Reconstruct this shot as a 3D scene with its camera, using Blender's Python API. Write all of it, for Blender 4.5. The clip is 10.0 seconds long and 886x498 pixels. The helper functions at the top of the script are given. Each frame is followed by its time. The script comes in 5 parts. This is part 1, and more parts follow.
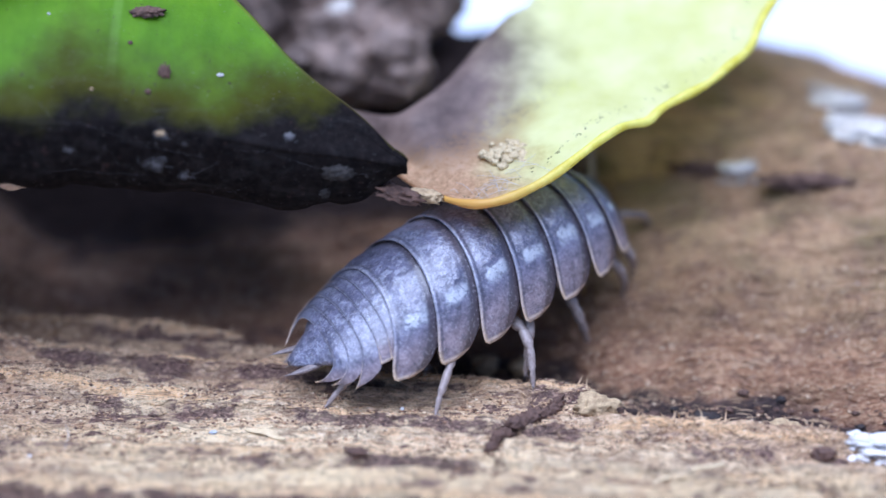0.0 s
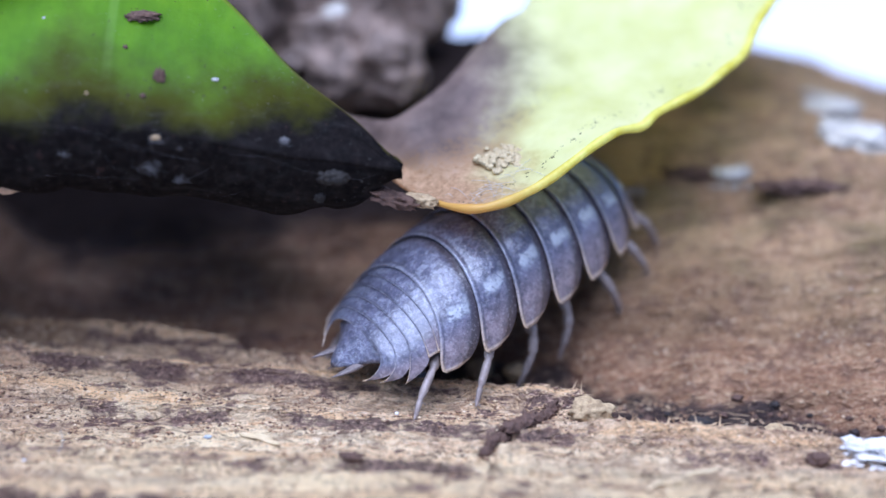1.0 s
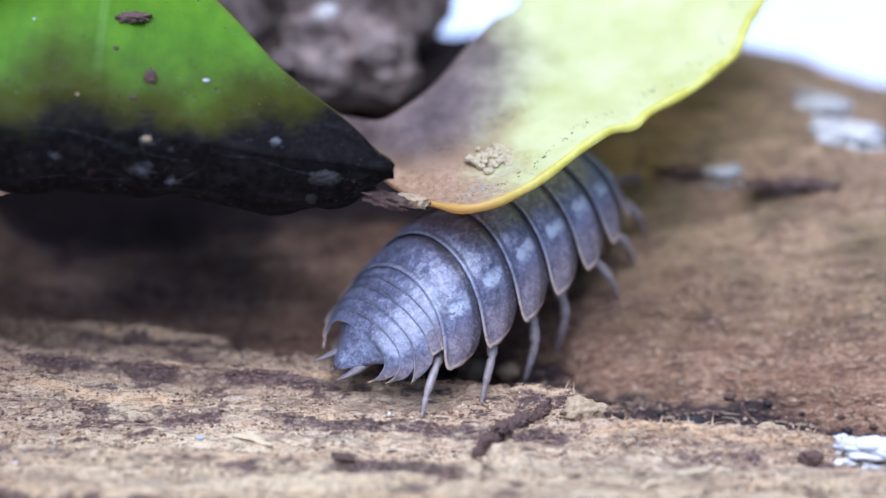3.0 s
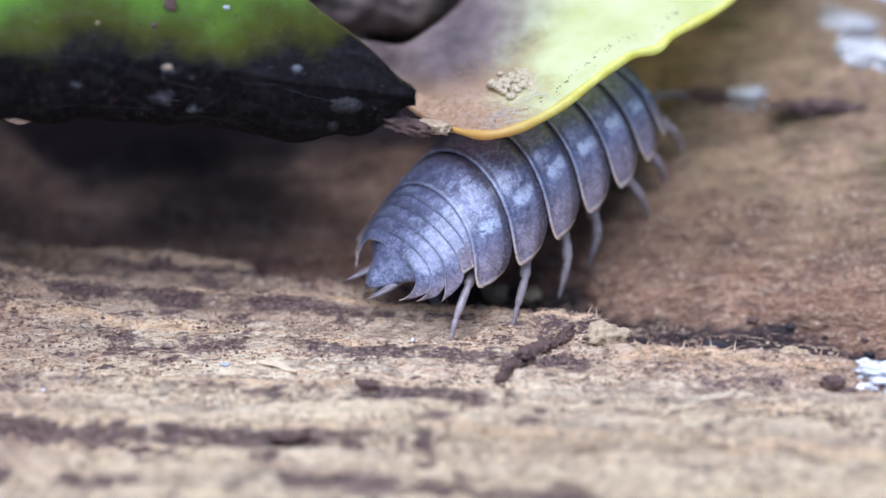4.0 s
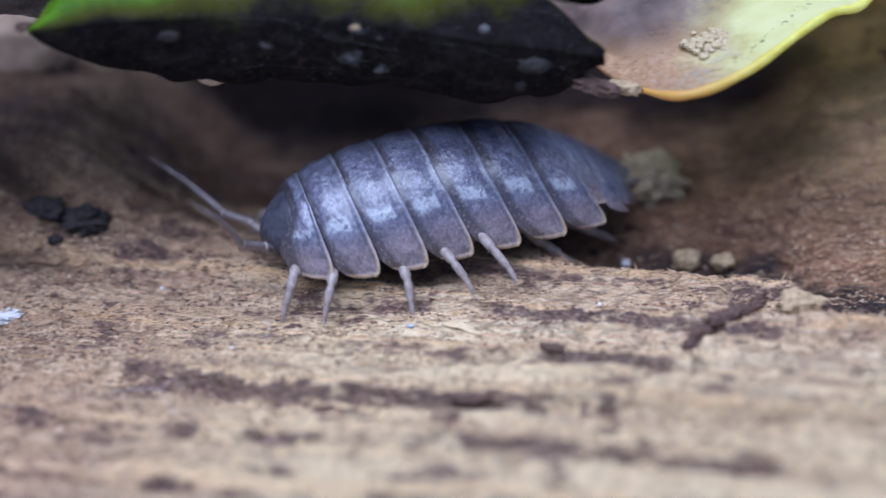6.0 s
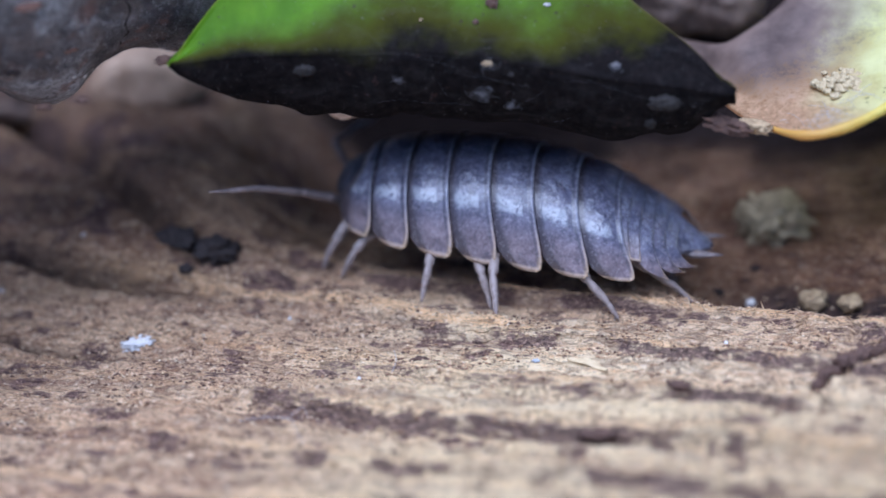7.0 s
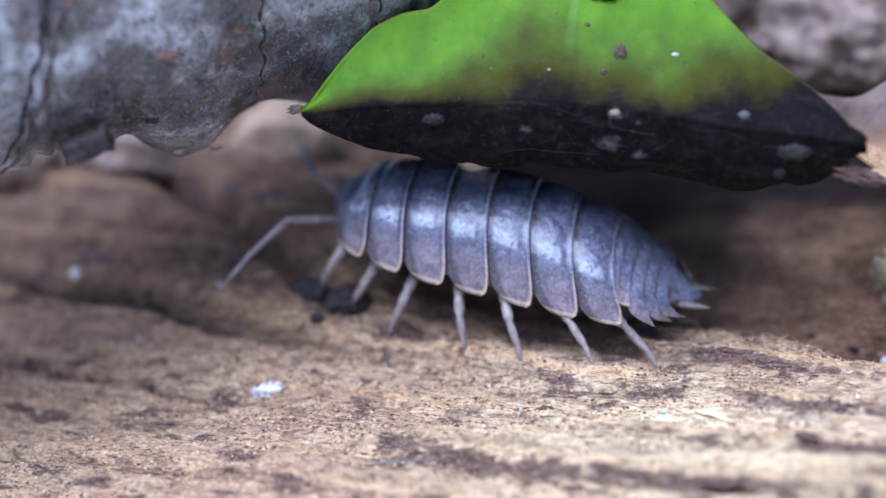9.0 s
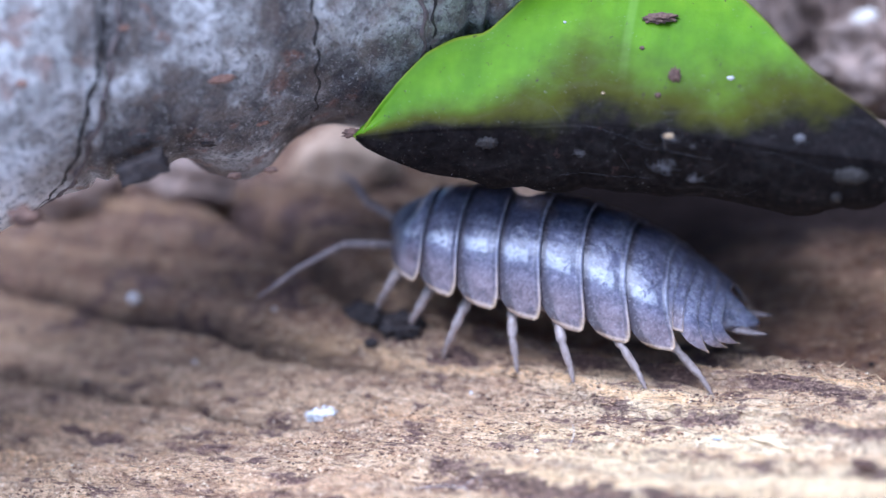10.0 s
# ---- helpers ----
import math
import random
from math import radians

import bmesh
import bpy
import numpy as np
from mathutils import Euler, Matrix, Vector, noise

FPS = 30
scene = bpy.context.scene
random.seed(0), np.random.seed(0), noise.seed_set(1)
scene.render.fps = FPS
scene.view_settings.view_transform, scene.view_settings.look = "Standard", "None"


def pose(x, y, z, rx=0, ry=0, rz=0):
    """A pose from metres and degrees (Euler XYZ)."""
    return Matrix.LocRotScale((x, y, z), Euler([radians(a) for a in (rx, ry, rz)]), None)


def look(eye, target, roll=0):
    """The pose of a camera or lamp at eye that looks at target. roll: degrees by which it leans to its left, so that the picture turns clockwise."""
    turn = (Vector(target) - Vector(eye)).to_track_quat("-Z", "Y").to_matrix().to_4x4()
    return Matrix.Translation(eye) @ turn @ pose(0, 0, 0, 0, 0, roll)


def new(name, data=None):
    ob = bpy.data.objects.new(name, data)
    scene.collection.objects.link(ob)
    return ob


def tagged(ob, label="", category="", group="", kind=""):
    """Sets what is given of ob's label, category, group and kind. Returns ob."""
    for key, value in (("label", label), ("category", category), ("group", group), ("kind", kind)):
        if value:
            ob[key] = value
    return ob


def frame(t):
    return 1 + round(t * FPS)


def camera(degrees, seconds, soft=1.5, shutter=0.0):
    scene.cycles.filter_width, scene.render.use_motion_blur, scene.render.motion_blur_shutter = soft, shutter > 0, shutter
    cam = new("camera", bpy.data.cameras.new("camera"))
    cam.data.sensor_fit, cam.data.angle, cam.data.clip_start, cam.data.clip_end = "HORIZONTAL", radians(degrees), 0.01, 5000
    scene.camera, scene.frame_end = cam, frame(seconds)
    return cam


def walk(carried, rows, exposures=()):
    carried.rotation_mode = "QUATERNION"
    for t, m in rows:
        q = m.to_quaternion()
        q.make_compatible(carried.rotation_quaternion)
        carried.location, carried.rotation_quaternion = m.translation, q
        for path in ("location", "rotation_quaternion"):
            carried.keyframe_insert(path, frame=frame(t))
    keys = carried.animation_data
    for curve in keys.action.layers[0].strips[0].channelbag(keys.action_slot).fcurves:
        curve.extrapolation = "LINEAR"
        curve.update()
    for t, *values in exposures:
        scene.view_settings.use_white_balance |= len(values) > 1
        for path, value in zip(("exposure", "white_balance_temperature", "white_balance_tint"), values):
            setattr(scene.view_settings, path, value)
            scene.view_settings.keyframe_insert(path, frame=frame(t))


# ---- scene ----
# All sizes below are in millimetres; MM turns them into metres.
MM = 0.001
PI = math.pi

CAMERA_ROWS = [
    (0.0, 0.00, 0.00, 31.14, 65.00, 0.00, 0.00),
    (0.5, -0.14, 0.03, 31.18, 65.03, -0.14, -0.19),
    (1.0, -0.12, 0.01, 31.20, 65.11, -0.20, -0.23),
    (1.5, -0.09, 0.03, 31.15, 65.23, -0.24, -0.29),
    (2.0, -0.11, 0.03, 31.15, 65.28, -0.22, -0.36),
    (3.5, -0.11, 0.11, 31.38, 64.61, -0.10, -0.61),
    (4.0, 0.02, 0.35, 31.86, 61.86, 0.54, 0.11),
    (4.5, -0.20, 0.32, 31.77, 61.85, 0.58, -0.04),
    (5.0, -0.29, 0.29, 31.74, 62.32, 0.27, -0.81),
    (5.5, -0.29, 0.32, 31.77, 61.90, 0.68, 0.04),
    (5.7, 0.41, 0.56, 32.02, 60.99, 1.73, 1.81),
    (5.8, 0.67, 0.78, 31.80, 60.89, 2.40, 2.88),
    (5.9, 0.92, 1.00, 31.58, 60.79, 3.06, 5.63),
    (6.0, 0.82, 0.87, 31.17, 61.14, 3.47, 6.80),
    (6.2, 0.41, 0.78, 31.64, 60.73, 3.69, 8.59),
    (7.3, -0.16, 0.01, 30.79, 63.71, 4.23, 10.55),
    (7.5, 0.01, -0.11, 30.44, 64.15, 4.37, 10.83),
    (8.0, 0.28, -0.22, 30.28, 64.66, 4.85, 11.58),
    (8.5, 0.77, -0.30, 30.05, 65.58, 5.49, 13.81),
    (9.0, 0.95, -0.49, 29.72, 66.54, 5.88, 15.45),
    (9.5, 1.39, -0.48, 29.31, 67.60, 6.43, 16.81),
    (10.0, 1.59, -0.46, 28.97, 68.28, 6.61, 17.88),
]
cam = camera(30.0, 10.0, soft=1.5, shutter=0.25)
cam.data.dof.use_dof = True
cam.data.dof.focus_distance = 60.9 * MM
cam.data.dof.aperture_fstop = 21.0
walk(cam, [(t, pose(x * MM, y * MM, z * MM, rx, ry, rz)) for t, x, y, z, rx, ry, rz in CAMERA_ROWS],
     exposures=[(t, e, 4830, 19) for t, e in ((0.0, 0.18), (3.5, 0.15), (4.0, 0.18), (4.5, 0.0), (6.2, -0.08), (7.5, 0.14), (8.5, 0.33), (10.0, 0.74))])

# ---------------------------------------------------------------- light
SUN_ELEVATION, SUN_AZIMUTH = radians(76), radians(205)
world = bpy.data.worlds.new("sky")
world.use_nodes = True
scene.world = world
_nt = world.node_tree
_sky = _nt.nodes.new("ShaderNodeTexSky")
_sky.sky_type = "NISHITA"
_sky.sun_disc = False
_sky.sun_elevation, _sky.sun_rotation = SUN_ELEVATION, SUN_AZIMUTH
_nt.nodes["Background"].inputs["Strength"].default_value = 0.065
_nt.links.new(_sky.outputs[0], _nt.nodes["Background"].inputs["Color"])

sun = new("sun", bpy.data.lights.new("sun", "SUN"))
sun.data.energy, sun.data.angle, sun.data.color = 4.9, radians(65), (1.0, 0.98, 0.95)
_d = Vector((math.sin(SUN_AZIMUTH) * math.cos(SUN_ELEVATION), math.cos(SUN_AZIMUTH) * math.cos(SUN_ELEVATION), math.sin(SUN_ELEVATION)))
sun.matrix_world = look(_d * 0.5, (0, 0, 0))


# ---------------------------------------------------------------- small tools
def part(name, bm, material, parent=None, label="", smooth=True):
    """One mesh object from a bmesh in millimetres, under a thing or at top level."""
    for v in bm.verts:
        v.co *= MM
    me = bpy.data.meshes.new(name)
    bm.to_mesh(me)
    bm.free()
    if smooth:
        me.shade_smooth()
    me.materials.append(material)
    ob = new(name, me)
    if parent:
        ob.parent = parent
    if label:
        ob["label"] = label
    return ob


def at(ob, x, y, z, rx=0, ry=0, rz=0):
    ob.matrix_basis = pose(x * MM, y * MM, z * MM, rx, ry, rz)
    return ob


def hash2(ix, iy, seed):
    n = (ix * 374761393 + iy * 668265263 + seed * 1442695041) & 0x7FFFFFFF
    n = ((n ^ (n >> 13)) * 1274126177) & 0x7FFFFFFF
    n = n ^ (n >> 16)
    return (n & 0xFFFF) / 65535.0


def vnoise(x, y, seed=0):
    """Smooth value noise in 0..1 on arrays."""
    x, y = np.asarray(x, float), np.asarray(y, float)
    ix, iy = np.floor(x).astype(np.int64), np.floor(y).astype(np.int64)
    fx, fy = x - ix, y - iy
    fx, fy = fx * fx * fx * (fx * (fx * 6 - 15) + 10), fy * fy * fy * (fy * (fy * 6 - 15) + 10)
    a, b = hash2(ix, iy, seed), hash2(ix + 1, iy, seed)
    c, d = hash2(ix, iy + 1, seed), hash2(ix + 1, iy + 1, seed)
    return (a * (1 - fx) + b * fx) * (1 - fy) + (c * (1 - fx) + d * fx) * fy


def fbm(x, y, seed=0, octaves=4):
    s, a, tot = 0.0, 1.0, 0.0
    for k in range(octaves):
        s = s + a * vnoise(x * 2 ** k, y * 2 ** k, seed + 17 * k)
        tot += a
        a *= 0.5
    return s / tot


def smooth01(e0, e1, x):
    t = np.clip((np.asarray(x, float) - e0) / (e1 - e0), 0, 1)
    return t * t * (3 - 2 * t)


def tube(bm, pts, radii, segs=10, caps=True, squash=1.0):
    """A tube along points, with a radius at each."""
    pts = [Vector(p) for p in pts]
    rings, n = [], len(pts)
    up = Vector((0.13, 0.21, 1.0))
    for i, p in enumerate(pts):
        d = (pts[min(i + 1, n - 1)] - pts[max(i - 1, 0)]).normalized()
        a = d.cross(up)
        if a.length < 1e-4:
            a = d.cross(Vector((1, 0, 0)))
        a.normalize()
        b = a.cross(d)
        rings.append([bm.verts.new(p + radii[i] * (a * math.cos(2 * PI * k / segs) + squash * b * math.sin(2 * PI * k / segs))) for k in range(segs)])
    for r0, r1 in zip(rings, rings[1:]):
        for k in range(segs):
            bm.faces.new((r0[k], r0[(k + 1) % segs], r1[(k + 1) % segs], r1[k]))
    if caps:
        bm.faces.new(rings[0])
        bm.faces.new(rings[-1][::-1])
    return bm


def lump(size, seed, rough=0.3, freq=1.0, sub=3):
    """An uneven lump with half-axes size."""
    bm = bmesh.new()
    bmesh.ops.create_icosphere(bm, subdivisions=sub, radius=1.0)
    off = Vector((seed * 3.1, seed * 1.7, seed * 0.9))
    for v in bm.verts:
        n = v.co.normalized()
        k = 1 + rough * (noise.noise(n * 1.6 * freq + off) + 0.5 * noise.noise(n * 4.1 * freq + off) + 0.25 * noise.noise(n * 9 * freq + off))
        v.co = Vector((n.x * size[0], n.y * size[1], n.z * size[2])) * k
    return bm


def sheet(fn, nu, nv, thick, uvfn=None):
    """A closed thin sheet: fn(u, v) gives the mid-surface, thick its thickness (number or function)."""
    bm = bmesh.new()
    uv = bm.loops.layers.uv.new("UVMap")
    P = [[Vector(fn(i / nu, j / nv)) for j in range(nv + 1)] for i in range(nu + 1)]
    top, bot = [], []
    for i in range(nu + 1):
        ta, ba = [], []
        for j in range(nv + 1):
            du = P[min(i + 1, nu)][j] - P[max(i - 1, 0)][j]
            dv = P[i][min(j + 1, nv)] - P[i][max(j - 1, 0)]
            nrm = du.cross(dv)
            nrm = nrm.normalized() if nrm.length > 1e-9 else Vector((0, 0, 1))
            h = (thick(i / nu, j / nv) if callable(thick) else thick) / 2
            ta.append(bm.verts.new(P[i][j] + nrm * h))
            ba.append(bm.verts.new(P[i][j] - nrm * h))
        top.append(ta)
        bot.append(ba)

    def quad(vs, ids):
        if len(set(vs)) < 4:
            return
        f = bm.faces.new(vs)
        for lp, (i, j) in zip(f.loops, ids):
            lp[uv].uv = uvfn(i / nu, j / nv) if uvfn else (i / nu, j / nv)
    for i in range(nu):
        for j in range(nv):
            ids = [(i, j), (i + 1, j), (i + 1, j + 1), (i, j + 1)]
            quad([top[a][b] for a, b in ids], ids)
            quad([bot[a][b] for a, b in reversed(ids)], ids[::-1])
    edge = [(i, 0) for i in range(nu)] + [(nu, j) for j in range(nv)] + [(i, nv) for i in range(nu, 0, -1)] + [(0, j) for j in range(nv, 0, -1)]
    for (a, b), (c, d) in zip(edge, edge[1:] + edge[:1]):
        quad([top[a][b], bot[a][b], bot[c][d], top[c][d]], [(a, b), (a, b), (c, d), (c, d)])
    return bm


# ---------------------------------------------------------------- materials
class Shade:
    """Short hand for a procedural node material; its space is the object's, in millimetres."""

    def __init__(self, name, rough=0.6, spec=0.5):
        self.m = bpy.data.materials.new(name)
        self.m.use_nodes = True
        self.t = self.m.node_tree
        self.b = self.t.nodes["Principled BSDF"]
        self.out = self.t.nodes["Material Output"]
        self.b.inputs["Roughness"].default_value = rough
        self.b.inputs["Specular IOR Level"].default_value = spec
        tc = self.t.nodes.new("ShaderNodeTexCoord")
        self.mm = self.vec("MULTIPLY", tc.outputs["Object"], (1000, 1000, 1000))
        self.uv = tc.outputs["UV"]

    def put(self, a, socket):
        if isinstance(a, (int, float)):
            socket.default_value = a
        elif isinstance(a, tuple):
            socket.default_value = a if len(a) != 3 or socket.type != "RGBA" else (*a, 1)
        else:
            self.t.links.new(a, socket)

    def vec(self, op, a, b):
        n = self.t.nodes.new("ShaderNodeVectorMath")
        n.operation = op
        self.put(a, n.inputs[0])
        self.put(b, n.inputs[1])
        return n.outputs[0]

    def math(self, op, a, b=0.0, c=None, clamp=False):
        n = self.t.nodes.new("ShaderNodeMath")
        n.operation, n.use_clamp = op, clamp
        self.put(a, n.inputs[0])
        self.put(b, n.inputs[1])
        if c is not None:
            self.put(c, n.inputs[2])
        return n.outputs[0]

    def split(self, v):
        n = self.t.nodes.new("ShaderNodeSeparateXYZ")
        self.put(v, n.inputs[0])
        return n.outputs[0], n.outputs[1], n.outputs[2]

    def noise(self, scale, detail=4.0, rough=0.55, stretch=(1, 1, 1), warp=0.0, src=None):
        n = self.t.nodes.new("ShaderNodeTexNoise")
        n.inputs["Scale"].default_value = scale
        n.inputs["Detail"].default_value = detail
        n.inputs["Roughness"].default_value = rough
        n.inputs["Distortion"].default_value = warp
        self.put(self.vec("MULTIPLY", src or self.mm, stretch), n.inputs["Vector"])
        return n.outputs["Fac"]

    def cells(self, scale, stretch=(1, 1, 1)):
        n = self.t.nodes.new("ShaderNodeTexVoronoi")
        n.inputs["Scale"].default_value = scale
        self.put(self.vec("MULTIPLY", self.mm, stretch), n.inputs["Vector"])
        return n.outputs["Distance"]

    def ramp(self, f, stops):
        n = self.t.nodes.new("ShaderNodeValToRGB")
        self.put(f, n.inputs[0])
        e = n.color_ramp.elements
        while len(e) < len(stops):
            e.new(0.5)
        for el, (p, c) in zip(e, stops):
            el.position = p
            el.color = (*c, 1) if isinstance(c, tuple) else (c, c, c, 1)
        return n.outputs[0]

    def mask(self, f, lo, hi):
        n = self.t.nodes.new("ShaderNodeMapRange")
        n.interpolation_type = "SMOOTHSTEP"
        self.put(f, n.inputs["Value"])
        n.inputs["From Min"].default_value, n.inputs["From Max"].default_value = lo, hi
        return n.outputs[0]

    def mix(self, f, a, b, mode="MIX"):
        n = self.t.nodes.new("ShaderNodeMix")
        n.data_type, n.blend_type = "RGBA", mode
        self.put(f, n.inputs[0])
        self.put(a, n.inputs[6])
        self.put(b, n.inputs[7])
        return n.outputs[2]

    def attr(self, name):
        n = self.t.nodes.new("ShaderNodeAttribute")
        n.attribute_name = name
        return n.outputs["Fac"]

    def color(self, c):
        self.put(c, self.b.inputs["Base Color"])
        return self

    def rough(self, f):
        self.put(f, self.b.inputs["Roughness"])
        return self

    def bump(self, height, strength=0.5, dist=0.05):
        n = self.t.nodes.new("ShaderNodeBump")
        n.inputs["Strength"].default_value = strength
        n.inputs["Distance"].default_value = dist * MM
        self.put(height, n.inputs["Height"])
        self.put(n.outputs[0], self.b.inputs["Normal"])
        self.normal = n.outputs[0]
        return self

    def thin(self, color, amount):
        """Lets light through a thin blade."""
        tr = self.t.nodes.new("ShaderNodeBsdfTranslucent")
        self.put(color, tr.inputs["Color"])
        mx = self.t.nodes.new("ShaderNodeMixShader")
        self.put(amount, mx.inputs[0])
        self.t.links.new(self.b.outputs[0], mx.inputs[1])
        self.t.links.new(tr.outputs[0], mx.inputs[2])
        self.t.links.new(mx.outputs[0], self.out.inputs[0])
        return self


def wood_material():
    s = Shade("weathered_wood", 0.75, 0.3)
    fine = s.noise(5.0, 6, 0.7, (0.16, 1.0, 1.0), 0.4)
    fleck = s.noise(4.2, 6, 0.75, (0.32, 1.0, 1.0), 0.6)
    grain = s.noise(7.5, 5, 0.8, (0.6, 1.0, 1.0), 0.5)
    grit = s.noise(9.0, 3, 0.7)
    streak = s.noise(1.1, 5, 0.65, (0.07, 1.0, 1.0), 0.5)
    blotch = s.noise(0.55, 5, 0.65, (0.45, 1.0, 1.0), 0.4)
    pale = s.ramp(fine, [(0.28, (0.54, 0.30, 0.12)), (0.37, (0.92, 0.63, 0.31)), (0.50, (1.0, 0.83, 0.48))])
    gritty = s.math("ADD", s.math("MULTIPLY", fine, 0.5), s.math("MULTIPLY", grain, 0.5))
    brown = s.ramp(gritty, [(0.36, (0.15, 0.075, 0.045)), (0.48, (0.52, 0.28, 0.145)), (0.58, (0.90, 0.60, 0.33))])
    tone = s.attr("tone")
    col = s.mix(tone, pale, brown)
    # long streaks: orange sapwood and dark late wood
    col = s.mix(s.math("MULTIPLY", s.mask(streak, 0.54, 0.66), 0.4), col, (0.74, 0.44, 0.22))
    col = s.mix(s.math("MULTIPLY", s.mask(streak, 0.45, 0.34), 0.4), col, (0.20, 0.11, 0.085))
    col = s.mix(s.math("MULTIPLY", s.mask(blotch, 0.54, 0.66), 0.28), col, (0.24, 0.13, 0.085))
    moss = s.math("MULTIPLY", s.attr("moss"), s.math("ADD", 0.5, s.math("MULTIPLY", s.mask(s.noise(0.35, 4, 0.6), 0.35, 0.6), 0.45)))
    col = s.mix(moss, col, s.mix(s.mask(blotch, 0.4, 0.6), (0.52, 0.36, 0.17), (0.24, 0.18, 0.075)))
    # Damp brown wood, with shade from the leaves painted into the same darkening.
    damp_shade = s.math("MULTIPLY", s.attr("damp_shade"), s.math("ADD", 0.45, s.math("MULTIPLY", s.mask(s.noise(0.5, 4, 0.6), 0.35, 0.6), 0.45)))
    col = s.mix(damp_shade, col, s.mix(1.0, col, (0.40, 0.355, 0.30), "MULTIPLY"))
    col = s.mix(s.math("MULTIPLY", s.attr("lip"), s.math("ADD", 0.55, s.math("MULTIPLY", fine, 0.5)), clamp=True), col, (1.0, 0.66, 0.30))
    gap = s.math("MULTIPLY", s.mask(s.cells(2.9, (0.5, 1.0, 1.0)), 0.42, 0.66), s.mask(s.noise(0.8, 4, 0.6), 0.40, 0.60))
    col = s.mix(s.math("MULTIPLY", gap, 0.5), col, (0.16, 0.09, 0.06))
    fresh = s.math("MULTIPLY", s.attr("fresh"), s.math("ADD", 0.25, s.math("MULTIPLY", s.mask(streak, 0.40, 0.56), 0.45)))
    col = s.mix(fresh, col, (1.0, 0.79, 0.40))
    # granular weathering: dark pits and pale fibre ends
    worn = s.math("SUBTRACT", 1.0, s.math("MULTIPLY", s.attr("sleek"), 0.7))
    pits = s.math("MULTIPLY", s.math("MULTIPLY", s.mask(grain, 0.46, 0.38), 0.65), worn)
    col = s.mix(pits, col, (0.15, 0.08, 0.048))
    ends = s.math("MULTIPLY", s.math("MULTIPLY", s.mask(grain, 0.53, 0.62), 0.6), worn)
    col = s.mix(ends, col, (0.96, 0.82, 0.56))
    many = s.math("MULTIPLY", s.mask(s.noise(6.5, 5, 0.75, (0.4, 1.0, 1.0), 0.5), 0.54, 0.61), s.math("MULTIPLY", worn, 0.6))
    col = s.mix(many, col, (0.13, 0.07, 0.055))
    speckle = s.math("ADD", s.math("MULTIPLY", fleck, 0.55), s.math("MULTIPLY", grain, 0.45))
    cluster = s.noise(1.7, 4, 0.7, (0.45, 1.0, 1.0), 0.5)
    spread = s.math("ADD", s.math("MULTIPLY", speckle, 0.68), s.math("MULTIPLY", cluster, 0.32))
    dark = s.math("MULTIPLY", s.mask(s.math("ADD", spread, s.math("MULTIPLY", s.math("SUBTRACT", s.attr("stain"), 0.60), 0.20)), 0.485, 0.545), 0.88)
    col = s.mix(dark, col, s.ramp(grain, [(0.38, (0.030, 0.020, 0.026)), (0.48, (0.105, 0.060, 0.056)), (0.55, (0.20, 0.12, 0.095)), (0.64, (0.55, 0.37, 0.24))]))
    # Soil, which also colours in shade under the leaf and in cracks.
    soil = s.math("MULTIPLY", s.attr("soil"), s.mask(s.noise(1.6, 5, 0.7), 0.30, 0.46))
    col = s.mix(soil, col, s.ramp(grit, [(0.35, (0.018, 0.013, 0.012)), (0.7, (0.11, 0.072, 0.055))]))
    # Near-black colour stands in for the shade far under the leaf.
    col = s.mix(s.attr("leaf_shade"), col, s.ramp(grit, [(0.35, (0.012, 0.010, 0.010)), (0.7, (0.055, 0.040, 0.033))]))
    speck = s.math("MULTIPLY", s.mask(grit, 0.63, 0.70), 0.6)
    col = s.mix(speck, col, (0.07, 0.045, 0.04))
    # Tiny white specks; the grains' glints are painted in with them.
    white = s.mask(s.noise(5.0, 3, 0.6), 0.735, 0.77)
    col = s.mix(white, col, (0.8, 0.76, 0.70))
    s.color(s.mix(1.0, col, (1.0, 0.96, 1.0), "MULTIPLY"))
    s.rough(s.mask(fine, -0.3, 1.1))
    s.put(s.math("SUBTRACT", 0.3, s.math("MULTIPLY", s.attr("leaf_shade"), 0.28)), s.b.inputs["Specular IOR Level"])
    h = s.math("SUBTRACT", s.math("ADD", s.math("MULTIPLY", fine, 0.8), s.math("ADD", s.math("MULTIPLY", grit, 0.4), s.math("MULTIPLY", grain, 0.7))), s.math("MULTIPLY", gap, 0.6))
    s.bump(h, 1.0, 0.22)
    return s.m


def grain_material():
    """Loose grains, each of its own shade."""
    s = Shade("wood_grain_bits", 0.7, 0.4)
    n = s.t.nodes.new("ShaderNodeNewGeometry")
    r = n.outputs["Random Per Island"]
    c = s.ramp(r, [(0.0, (0.05, 0.03, 0.025)), (0.35, (0.16, 0.09, 0.06)), (0.55, (0.48, 0.29, 0.15)), (0.85, (0.80, 0.58, 0.34)), (1.0, (0.90, 0.74, 0.50))])
    s.color(s.mix(s.math("MULTIPLY", s.noise(8.0, 3, 0.6), 0.5), c, (0.3, 0.18, 0.11)))
    return s.m


def simple(name, dark, light, scale=3.0, rough=0.7, bump=0.6, dist=0.06, stretch=(1, 1, 1), spec=0.4):
    """Two-tone mottled matter with grain and relief."""
    s = Shade(name, rough, spec)
    a = s.noise(scale, 6, 0.65, stretch, 0.3)
    b = s.noise(scale * 5, 4, 0.7, stretch)
    f = s.math("ADD", s.math("MULTIPLY", a, 0.65), s.math("MULTIPLY", b, 0.35))
    s.color(s.ramp(f, [(0.32, dark), (0.68, light)]))
    s.bump(f, bump, dist)
    return s.m


